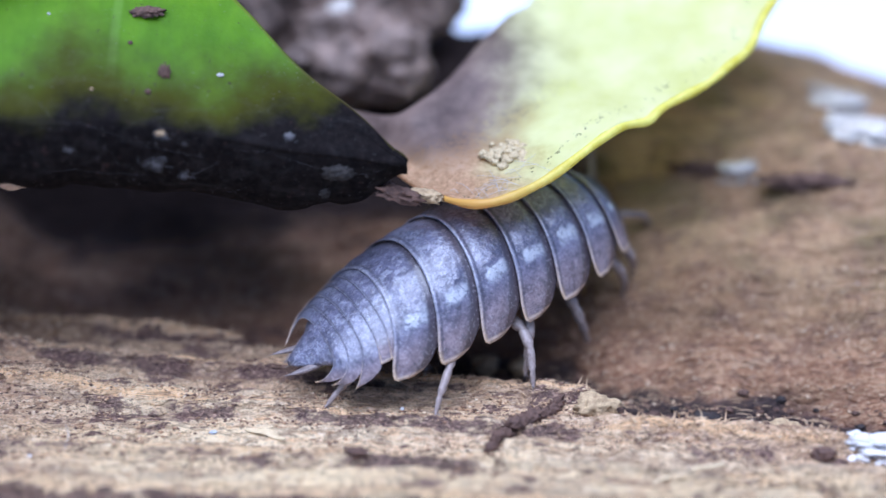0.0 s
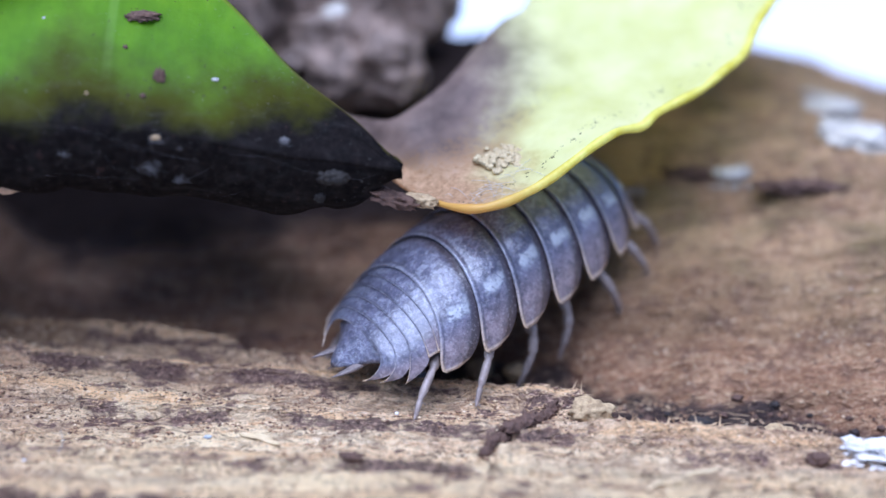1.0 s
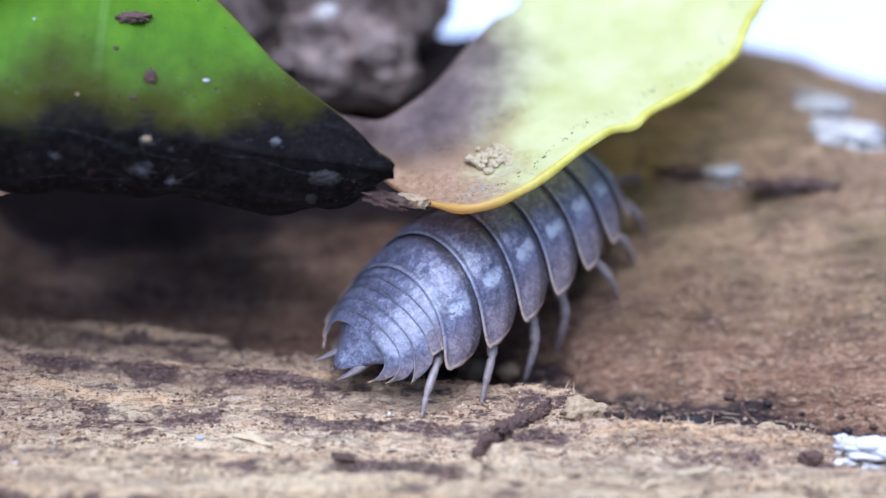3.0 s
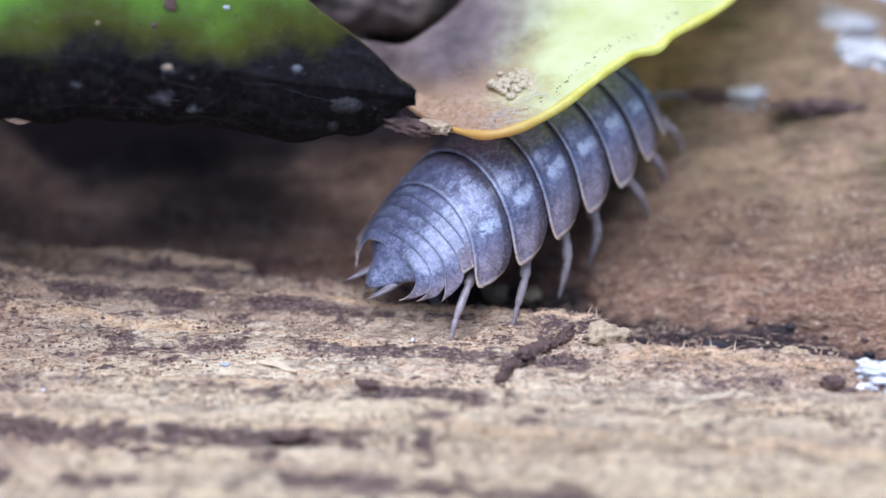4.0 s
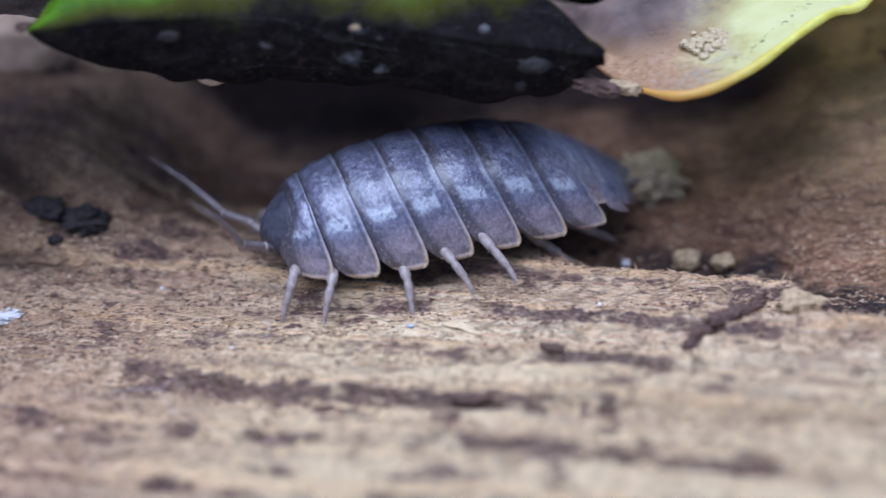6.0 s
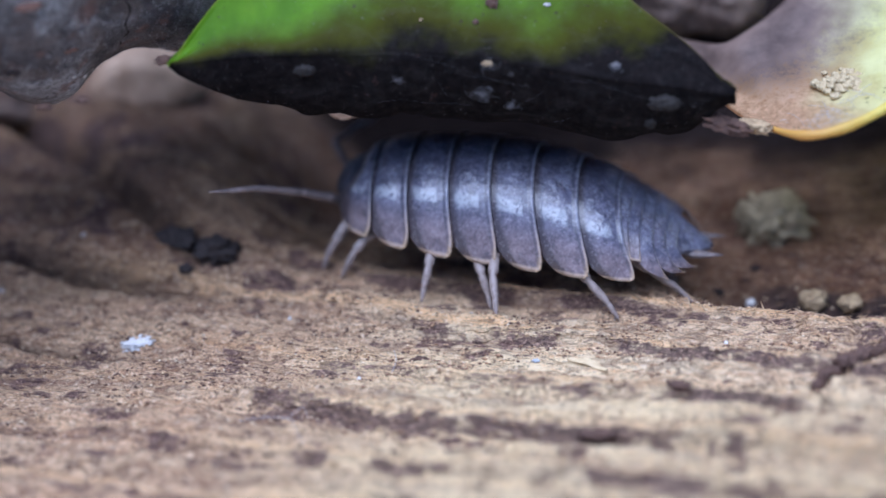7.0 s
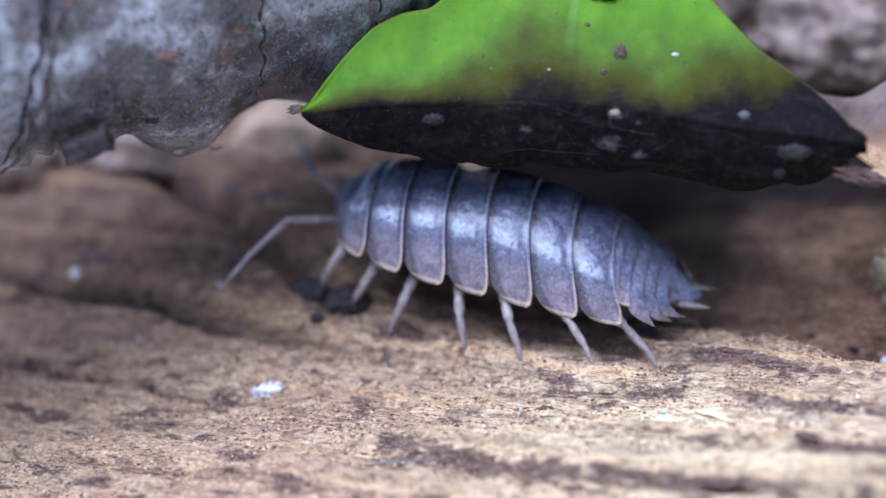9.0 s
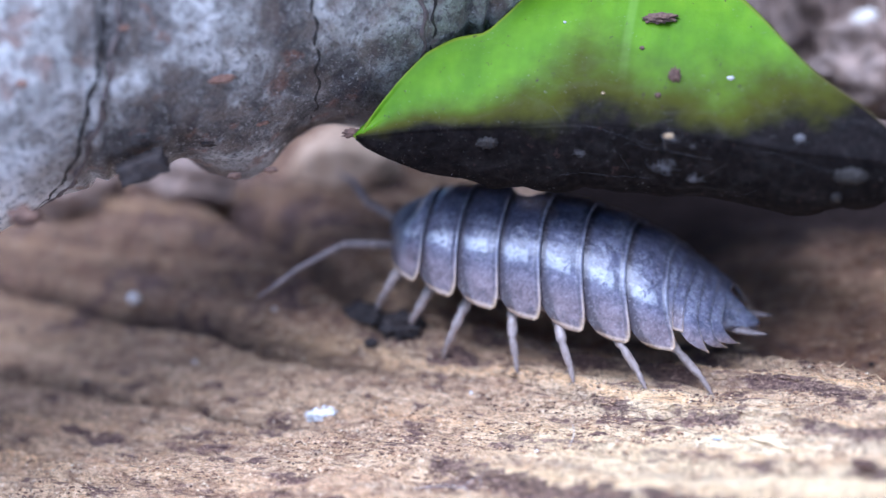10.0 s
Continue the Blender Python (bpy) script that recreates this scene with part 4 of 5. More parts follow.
def plate(i):
    """One arched back plate with rounded fore corners and drawn-back hind corners; its origin lies on its hind edge."""
    x0 = MIDDLE_X[i]

    def fn(u, v):
        k = 2 * u - 1
        a = abs(k)
        e = max(0.0, (a - 0.66) / 0.34)
        round_rear = max(0.0, (a - 0.82) / 0.18)
        rear = hind_edge(i, a) + 0.42 * (1 - max(0.0, 1 - round_rear ** 2) ** 0.5)
        if i == 0:
            fore = 6.20 + 0.70 * float(smooth01(0.25, 0.72, a)) - 0.30 * max(0.0, (a - 0.80) / 0.20) ** 2
        else:
            fore = hind_edge(i - 1, a) + 0.42 - 0.40 * e
        round_fore = max(0.0, (a - 0.80) / 0.20)
        fore -= (fore - rear) * (0.40 if i else 0.06) * (1 - max(0.0, 1 - round_fore ** 2) ** 0.5)
        x = fore + (rear - fore) * v
        lift = 0.09 * v ** 2 + 0.11 * math.sin(PI * v) ** 1.5 + 0.045 * smooth01(0.90, 0.95, v) - 0.06 * (1 - v) + 0.012 * noise.noise(Vector((u * 9, v * 3, i * 5.1)))
        y, z = on_back(x, k, lift)
        return (x - x0, y, z)
    return sheet(fn, 80, 20, 0.055)


def tail_plate(j):
    """A short tail plate; the last three are drawn out into points at the sides."""
    x0 = MIDDLE_X[7 + j]
    before = MIDDLE_X[6 + j]
    reach = 0.80 if j < 2 else 1.0

    def fn(u, v):
        k = (2 * u - 1) * reach
        a = abs(k)
        e = max(0.0, (a - 0.45) / 0.55)
        side = CORNER_X[6] + 0.2 - 0.3 * j if j < 2 else TAIL_CORNER_X[j - 2]
        rear = x0 + (side - x0) * (0.30 * a ** 2 + 0.70 * e ** 1.7)
        lead = CORNER_X[6] if j < 3 else TAIL_CORNER_X[j - 3]
        fore = before + 0.30 + (lead - before) * (0.30 * a ** 2 + 0.70 * e ** 1.7)
        fore += (rear - fore) * (e ** 3.2 if j > 1 else 0.0)
        x = fore + (rear - fore) * v
        lift = 0.06 * v ** 1.6 + 0.03 - 0.012 * j
        y, z = on_back(x, k, lift)
        return (x - x0, y, z)
    return sheet(fn, 72, 12, 0.045, lambda u, v: (u, 0.80 + 0.05 * v if v < 0.88 else 0.844 + 1.3 * (v - 0.88)))


# for each pair of legs: how far the foot lies before its root, and how far out from the middle line
FEET = [(0.9, 3.0), (0.9, 3.7), (0.6, 4.3), (-1.0, 4.4), (-1.6, 4.4), (-2.6, 4.0), (-3.3, 3.0)]
ROOT = (0.55, 1.30, 1.62)                          # before the hind edge, out, up


def leg_mesh(side, i):
    """A jointed walking leg from under the plate: thigh, shin, foot with claw, and bristles."""
    lean, out = FEET[i]
    out -= ROOT[1]
    drop = -ROOT[2]
    pts = [(0, 0, 0), (0.12 * lean, side * 0.34 * out, 0.10), (0.30 * lean, side * 0.62 * out, -0.02), (0.52 * lean, side * 0.80 * out, 0.26 * drop),
           (0.82 * lean, side * 0.93 * out, 0.66 * drop), (0.97 * lean, side * 0.99 * out, 0.95 * drop), (lean, side * out, drop)]
    R = [0.23, 0.23, 0.215, 0.18, 0.13, 0.075, 0.015]
    bm = bmesh.new()
    fine, rad = [], []
    for n in range(len(pts) - 1):
        a, b = Vector(pts[n]), Vector(pts[n + 1])
        for k in range(6):
            f = k / 6
            fine.append(a.lerp(b, f))
            rad.append((R[n] * (1 - f) + R[n + 1] * f) * (0.92 - 0.24 * math.exp(-(f / 0.12) ** 2) + 0.18 * f))
    fine.append(Vector(pts[-1]))
    rad.append(R[-1])
    tube(bm, fine, rad, 10)
    rnd = random.Random(int(50 + side * 7 + i * 100))
    for k in range(26):
        n = rnd.randrange(13, len(fine) - 3)
        p = fine[n]
        d = Vector((rnd.uniform(-1, 1), rnd.uniform(-1, 1), rnd.uniform(-1.0, -0.1))).normalized() * rnd.uniform(0.14, 0.30)
        tube(bm, [p, p + d], [0.020, 0.006], 4)
    return bm


def jointed(points, radii, knots):
    """A feeler's piece: segments that swell towards their pale joints."""
    bm = bmesh.new()
    fine, rad = [], []
    for n in range(len(points) - 1):
        a, b = Vector(points[n]), Vector(points[n + 1])
        for k in range(8):
            f = k / 8
            fine.append(a.lerp(b, f))
            rad.append((radii[n] * (1 - f) + radii[n + 1] * f) * (1 + knots * (0.30 * math.exp(-((1 - f) / 0.14) ** 2) - 0.28 * math.exp(-(f / 0.09) ** 2))))
    fine.append(Vector(points[-1]))
    rad.append(radii[-1])
    return tube(bm, fine, rad, 12)


def woodlouse():
    root = new("woodlouse")
    moving = []                                    # object, place along the body, offset, kind, number
    for i in range(7):
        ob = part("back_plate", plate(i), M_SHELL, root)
        moving.append((ob, MIDDLE_X[i], (0, 0, 0), "plate", i))
        for side in (-1, 1):
            leg = part("leg", leg_mesh(side, i), M_LEG, ob, "pale jointed bristly leg")
            moving.append((leg, MIDDLE_X[i], (ROOT[0], side * ROOT[1], ROOT[2]), "leg", i * 2 + (side > 0)))
    for j in range(5):
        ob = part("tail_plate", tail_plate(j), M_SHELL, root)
        moving.append((ob, MIDDLE_X[7 + j], (0, 0, 0), "plate", 10 + j))

    # pointed last plate
    def tip(u, v):
        k = 2 * u - 1
        x = -6.12 - 1.55 * v
        w = 1.70 * (1 - v) ** 0.80 * (1 - 0.22 * math.sin(PI * v)) + 0.03
        z = EDGE_Z + 0.02 + float(np.interp(x, BODY_X, BODY_H)) * (1 - 0.80 * k * k) + 0.03
        return (x + 6.12, k * w, z)
    ob = part("telson", sheet(tip, 20, 16, 0.05, lambda u, v: (0.3 + 0.4 * u, 0.80 + 0.10 * v)), M_SHELL, root, "pointed grey tail plate")
    moving.append((ob, -6.12, (0, 0, 0), "plate", 20))
    for side in (-1, 1):
        bm = bmesh.new()
        tube(bm, [(0.55, side * 0.60, EDGE_Z + 0.06), (0.0, side * 0.70, EDGE_Z + 0.09), (-0.35, side * 0.74, EDGE_Z + 0.13), (-0.75, side * 0.76, EDGE_Z + 0.18), (-1.12, side * 0.76, EDGE_Z + 0.24)],
             [0.21, 0.22, 0.18, 0.10, 0.012], 10, squash=0.6)
        ob = part("tail_spike", bm, M_FEELER, root, "short grey tail spike")
        moving.append((ob, -7.0, (0, 0, 0), "plate", 21))
        bm = bmesh.new()
        tube(bm, [(0.4, side * 0.22, EDGE_Z - 0.16), (-0.3, side * 0.24, EDGE_Z - 0.20), (-0.75, side * 0.27, EDGE_Z - 0.20)], [0.11, 0.09, 0.01], 8)
        ob = part("inner_tail_spike", bm, M_LEG, root, "thin pale inner tail spike")
        moving.append((ob, -7.0, (0, 0, 0), "plate", 21))

    # underside
    def belly(u, v):
        k = 2 * u - 1
        x = 6.0 - 12.0 * v
        w = 2.5 * math.sin(PI * min(1, 0.14 + 0.80 * v)) ** 0.5
        return (x, k * w, EDGE_Z - 0.05 + 0.55 * (1 - k * k))
    for i in range(6):
        def piece(u, v, i=i):
            x, y, z = belly(u, (i + v * 1.1) / 6)
            return (x - (6.0 - 12.0 * (i + 0.5) / 6), y, z)
        ob = part("belly_plate", sheet(piece, 14, 8, 0.3), M_LEG, root, "pale underside plate")
        moving.append((ob, 6.0 - 12.0 * (i + 0.5) / 6, (0, 0, 0), "plate", 30))

    # head, set deep between the lobes of the first plate
    bm = bmesh.new()
    bmesh.ops.create_uvsphere(bm, u_segments=40, v_segments=26, radius=1.0)
    for v in bm.verts:
        n = v.co.copy()
        v.co = Vector((n.x * 1.14 - 0.20 * n.y * n.y, n.y * 1.52, n.z * (1.10 if n.z > 0 else 0.80)))
        if n.x > 0.1:
            v.co.z -= 0.42 * (n.x - 0.1)
        v.co.x += 0.10 * math.exp(-(n.y / 0.3) ** 2) * max(0, n.x)
        v.co += 0.025 * noise.noise_vector(n * 3.5)
        v.co += Vector((-0.14, 0, EDGE_Z + 0.88))
    head = part("head", bm, M_HEAD, root, "dark slate rounded head")
    moving.append((head, 6.32, (0, 0, 0), "plate", 40))
    for side in (-1, 1):
        eye = part("eye", lump((0.22, 0.12, 0.16), 31 + side, 0.06, 2.0, 3), M_EYE, head, "small black compound eye")
        at(eye, 0.20, side * 1.33, EDGE_Z + 0.82)
        palp = part("mouthpart", lump((0.34, 0.24, 0.30), 37 + side, 0.2, 1.5, 3), M_LEG, head, "pale mouthpart under the head")
        at(palp, 0.62, side * 0.30, EDGE_Z - 0.05)
        base = part("antenna", jointed([(0, 0, 0), (0.45, 0, 0.04), (1.05, side * 0.10, 0.10), (2.2, 0, 0)], [0.20, 0.19, 0.17, 0.15], 0.9), M_FEELER, root, "grey jointed feeler")
        moving.append((base, 6.85, (0, side * 0.55, EDGE_Z), "feeler", side))
        for x, r in ((1.05, 0.185), (2.2, 0.165)):
            joint = part("joint", lump((0.10, r, r), 43, 0.08, 1.5, 2), M_LEG, base, "pale feeler joint")
            at(joint, x, side * 0.10 if x < 2 else 0, 0.10 if x < 2 else 0)
        end = part("antenna_end", jointed([(0, 0, 0), (1.1, 0, 0.10), (2.15, 0, 0.16), (3.2, 0, 0.05), (4.1, 0, 0)], [0.14, 0.13, 0.125, 0.09, 0.02], 0.6), M_FEELER, base, "thin feeler end with a pale tip")
        moving.append((end, 6.85, (2.2, 0, 0), "feeler_end", side))
    tagged(root, "slate-grey woodlouse with overlapping plates and pale blotches walking on a log", "woodlouse")
    return root, moving


LOUSE, LOUSE_PARTS = woodlouse()


# ---------------------------------------------------------------- small things on the wood and leaves
def chip_mesh(length, width, thick, bend, seed):
    def fn(u, v):
        k = 2 * v - 1
        w = width * (0.12 + 0.88 * math.sin(PI * min(1, 0.06 + 0.90 * u)) ** 0.8) * (1 + 0.25 * noise.noise(Vector((u * 6, k * 2, seed + 7))))
        return (length * (u - 0.5), k * w * 0.5 + bend * math.sin(PI * u) + 0.08 * noise.noise(Vector((u * 4, k, seed))), 0.05 * (1 - k * k) + 0.10 * noise.noise(Vector((u * 3, seed, 0))))
    return sheet(fn, 18, 6, thick)


def flat_chip(name, label, category, x, y, rz, length, width, thick, material, seed, bend=0.15, lift=0.1):
    ob = part(name, chip_mesh(length, width, thick, bend, seed), material)
    at(ob, x, y, ground_z(x, y) + lift, 4, -2, rz)
    return tagged(ob, label, category)


flat_chip("wood_chip", "small pale sliver of wood lying on the log", "wood chip", -6.45, 51.2, -30, 1.85, 0.34, 0.04, M_CHIP, 2, 0.08, 0.07)
flat_chip("straw", "thin pale straw lying on the log", "straw", 8.4, 48.2, 25, 2.9, 0.18, 0.08, M_CHIP, 5, lift=0.12)
def mould(label, x, y, length, width, turn, seed, count, material=M_WHITE):
    """A low crust of white mould made of small overlapping cushions."""
    rnd = random.Random(seed)
    root = new("mould_patch")
    at(root, x, y, ground_z(x, y), 0, 0, turn)
    base = part("mould_crust", lump((length * 0.5, width * 0.45, min(0.34, 0.25 * width)), seed + 500, 0.6, 2.0, 4), material, root)
    at(base, 0, 0, 0.02)
    for k in range(count):
        px, py = rnd.uniform(-0.5, 0.5) * length, rnd.uniform(-0.5, 0.5) * width
        r = rnd.uniform(0.05, 0.14) * width ** 0.8
        ob = part("mould_cushion", lump((r * 1.5, r, r * 0.45), seed + k, 0.5, 1.6, 2), material, root)
        c, s_ = math.cos(radians(turn)), math.sin(radians(turn))
        wz = ground_z(x + c * px - s_ * py, y + s_ * px + c * py) - ground_z(x, y)
        at(ob, px, py, wz + 0.05, 0, 0, rnd.uniform(0, 180))
    return tagged(root, label, "mould")


mould("crust of white mould on the log's edge", 16.1, 49.9, 3.4, 1.2, -10, 6, 150)
mould("small crust of white mould on the log", -23.5, 51.0, 1.1, 0.55, 18, 7, 40)
mould("pale lichen crust on the far slope of the log", 17.6, 69.8, 2.4, 1.6, 0, 8, 110, M_LICHEN)
mould("pale lichen crust on the far slope of the log", 18.0, 66.2, 2.8, 2.4, 0, 9, 140, M_LICHEN)
mould("pale lichen crust on the far slope of the log", 12.4, 64.6, 1.5, 0.8, 0, 10, 50, M_LICHEN)

# dark bark flake made of a few crumbly ridges
_flake = new("bark_flake")
for _k in range(13):
    _t = _k / 12
    _o = part("flake_piece", lump((0.34, 0.20 + 0.10 * math.sin(PI * _t), 0.20), 40 + _k, 0.8, 2.4, 3), M_BARKCHIP, _flake)
    _x, _y = 1.75 + 2.5 * _t, 50.1 + 2.75 * _t + 0.2 * math.sin(_t * 7)
    at(_o, _x - 3.0, _y - 51.5, ground_z(_x, _y) - ground_z(3.0, 51.5), 0, 0, 48 + 20 * math.sin(_k * 2.1))
at(_flake, 3.0, 51.5, ground_z(3.0, 51.5) + 0.12)
tagged(_flake, "crumbly dark brown bark flake stuck on the log", "bark")

stone("crumb", "rough tan crumb on the log's edge", "crumb", (0.75, 0.5, 0.42), (5.6, 52.4), M_CRUMB, 21, 0.5, 1.4)
stone("crumb", "dark soil crumb beside white mould", "crumb", (0.42, 0.3, 0.26), (13.4, 49.7), M_BARKCHIP, 22, 0.4, 1.4)
stone("dropping", "black crumbly dropping on the log", "dropping", (0.75, 0.55, 0.5), (-23.3, 56.0), M_SOIL, 23, 0.5, 1.5, group="droppings")
stone("dropping", "black crumbly dropping on the log", "dropping", (0.85, 0.65, 0.5), (-21.5, 55.4), M_SOIL, 24, 0.5, 1.5, group="droppings")
stone("dropping", "small black crumb on the log", "dropping", (0.28, 0.2, 0.18), (-22.4, 54.3), M_SOIL, 25, 0.5, 1.5, group="droppings")
stone("fungus_lump", "knobbly tan lump beside the gully", "lump", (1.2, 1.0, 1.1), (0.2, 61.2), M_FUNGUS, 26, 0.6, 2.2)
stone("crumb", "pale greenish crumb in the gully", "crumb", (0.5, 0.4, 0.4), (1.7, 57.9), M_CRUMB, 27, 0.4)
stone("crumb", "pale greenish crumb in the gully", "crumb", (0.45, 0.4, 0.35), (3.1, 57.8), M_CRUMB, 28, 0.4)
stone("dark_patch", "dark patch on the far slope of the log", "soil", (1.6, 0.5, 0.24), (15.1, 63.5), M_BARKCHIP, 71, 0.9, 2.0, sink=0.75)
stone("dark_patch", "dark patch on the far slope of the log", "soil", (1.0, 0.4, 0.24), (10.7, 64.8), M_BARKCHIP, 72, 0.9, 2.0, sink=0.75)
stone("crumb", "dark crumb in the gully", "crumb", (0.6, 0.5, 0.45), (9.8, 53.2), M_SOIL, 29, 0.4)
stone("crumb", "tan crumb in the gully", "crumb", (0.65, 0.5, 0.4), (12.6, 52.6), M_CRUMB, 30, 0.4)
stone("blue_speck", "tiny pale blue speck on the log", "speck", (0.12, 0.09, 0.06), (-8.3, 51.3), M_BLUE, 31, 0.9, 2.5, sub=3)
for _x, _y, _r in ((-0.7, 58.4, 0.2), (-33.7, 55.9, 0.25), (-1.5, 52.5, 0.08), (-18.0, 53.0, 0.07), (-14.5, 49.5, 0.08), (-27.0, 55.5, 0.08), (-30.0, 53.6, 0.09), (-11.0, 53.5, 0.07), (9.5, 53.8, 0.16)):
    stone("white_grain", "tiny white grain on the log", "grain", (_r, _r, _r), (_x, _y), M_WHITE, _x, 0.4, sub=2, group="white grains")
for _x, _y, _r in ((-5.6, 46.6, 0.45), (3.4, 43.2, 0.42), (-10.6, 46.4, 0.35), (-9.0, 45.0, 0.3), (-12.5, 51.0, 0.22), (-3.0, 49.2, 0.3), (0.5, 48.5, 0.28)):
    stone("soil_speck", "dark soil speck pressed into the wood", "soil", (_r * 1.3, _r * 0.7, _r * 0.4), (_x, _y), M_BARKCHIP, _x + 5, 0.8, 1.8, sub=3, group="soil specks", sink=0.8)


def fibre(name, label, pts, r, material, group=""):
    """A thin thread through a few points, smoothed."""
    bm = bmesh.new()
    P = [Vector(p) for p in pts]
    out = []
    for i in range(len(P) - 1):
        p0, p1, p2, p3 = P[max(i - 1, 0)], P[i], P[i + 1], P[min(i + 2, len(P) - 1)]
        for k in range(6):
            t = k / 6
            out.append(0.5 * ((2 * p1) + (p2 - p0) * t + (2 * p0 - 5 * p1 + 4 * p2 - p3) * t * t + (3 * p1 - p0 - 3 * p2 + p3) * t ** 3))
    out.append(P[-1])
    tube(bm, out, [r] * len(out), 5)
    return tagged(part(name, bm, material), label, "fibre", group)


def on_wood(x, y, h=0.1):
    return (x, y, ground_z(x, y) + h)


fibre("lint", "pale lint fibre on the log", [on_wood(-13.4, 50.6, 0.5), on_wood(-13.2, 50.1, 0.3), on_wood(-13.3, 49.6, 0.1)], 0.011, M_LINT, "lint")
fibre("lint", "pale lint fibre on the log", [on_wood(-18.2, 46.6), on_wood(-17.2, 46.8, 0.2), on_wood(-16.3, 46.7, 0.25), on_wood(-15.9, 45.8, 0.2), on_wood(-15.4, 45.0)], 0.011, M_LINT, "lint")
fibre("lint", "pale lint fibre on the log", [on_wood(-16.4, 46.7, 0.3), on_wood(-16.0, 47.2, 0.5), on_wood(-15.8, 47.0, 0.2)], 0.009, M_LINT, "lint")
# fine splinters along the broken edge
_rnd = random.Random(4)
_bm = bmesh.new()
for _k in range(420):
    _x = _rnd.uniform(-22, 18)
    _y = float(edge_line(_x)) + _rnd.uniform(-1.6, 0.5)
    _p = Vector(on_wood(_x, _y, -0.03))
    _d = Vector((_rnd.uniform(-1, 1), _rnd.uniform(-0.4, 0.5), _rnd.uniform(0.15, 0.7))).normalized() * _rnd.uniform(0.15, 0.5)
    tube(_bm, [_p, _p + _d * 0.6, _p + _d], [0.035, 0.025, 0.008], 4)
tagged(part("wood_fibres", _bm, M_FIBRE), "fine splintered wood fibres along the broken edge", "splinters", kind="stuff")
_n = 3600
_X = np.random.RandomState(5).uniform(-44, 19, _n)
_Y = np.random.RandomState(6).uniform(42, 58, _n)
_Z = log_height(_X, _Y)
_bm = bmesh.new()
for _k in range(_n):
    _p = Vector((_X[_k], _Y[_k], _Z[_k] + 0.02))
    _l = _rnd.uniform(0.2, 0.8)
    _d = Vector((1, -0.1 + _rnd.uniform(-0.25, 0.25), _rnd.uniform(-0.05, 0.22))) * _l
    tube(_bm, [_p - _d * 0.5, _p + Vector((0, 0, 0.03)), _p + _d * 0.5], [0.006, 0.015, 0.005], 4, caps=False)
tagged(part("loose_fibres", _bm, M_FIBRE), "short loose fibres lying along the weathered grain", "splinters", kind="stuff")

# grains of wood and soil on the weathered surface
def grains(name, label, n, x0, x1, y0, y1, r0, r1, seed, material, lift=0.02):
    rs = np.random.RandomState(seed)
    X, Y = rs.uniform(x0, x1, n), rs.uniform(y0, y1, n)
    keep = vnoise(X / 1.4, Y / 0.5, seed) > 0.42
    X, Y = X[keep], Y[keep]
    Z = log_height(X, Y) + lift
    verts, faces = [], []
    for x, y, z in zip(X, Y, Z):
        r = r0 + (r1 - r0) * rs.rand() ** 2
        s = rs.uniform(0.6, 1.4, 6) * r
        b = len(verts)
        verts += [((x + s[0] * 1.3) * MM, y * MM, z * MM), ((x - s[1] * 1.3) * MM, y * MM, z * MM), (x * MM, (y + s[2]) * MM, z * MM),
                  (x * MM, (y - s[3]) * MM, z * MM), (x * MM, y * MM, (z + 0.7 * s[4]) * MM), (x * MM, y * MM, (z - s[5]) * MM)]
        faces += [(b, b + 2, b + 4), (b + 2, b + 1, b + 4), (b + 1, b + 3, b + 4), (b + 3, b, b + 4), (b + 2, b, b + 5), (b + 1, b + 2, b + 5), (b + 3, b + 1, b + 5), (b, b + 3, b + 5)]
    me = bpy.data.meshes.new(name)
    me.from_pydata(verts, [], faces)
    me.shade_smooth()
    me.materials.append(material)
    return tagged(new(name, me), label, "grains", kind="stuff")


grains("wood_grains", "fine loose grains on the weathered wood", 52000, -42, 19, 43, 60, 0.02, 0.08, 11, M_GRAIN)

# dark soil crumbs in the gully behind the broken edge
for _k in range(60):
    _x = -3.5 + 0.46 * _k + _rnd.uniform(-0.3, 0.3)
    _r = _rnd.uniform(0.07, 0.19)
    stone("soil_crumb", "dark soil crumb in the gully", "soil", (_r * 1.3, _r, _r * 0.8), (_x, float(edge_line(_x)) + _rnd.uniform(2.2, 4.4)), M_BARKCHIP if _k % 3 else M_SOIL, 200 + _k, 0.6, 1.8, sub=3, group="soil crumbs in the gully", sink=0.5)

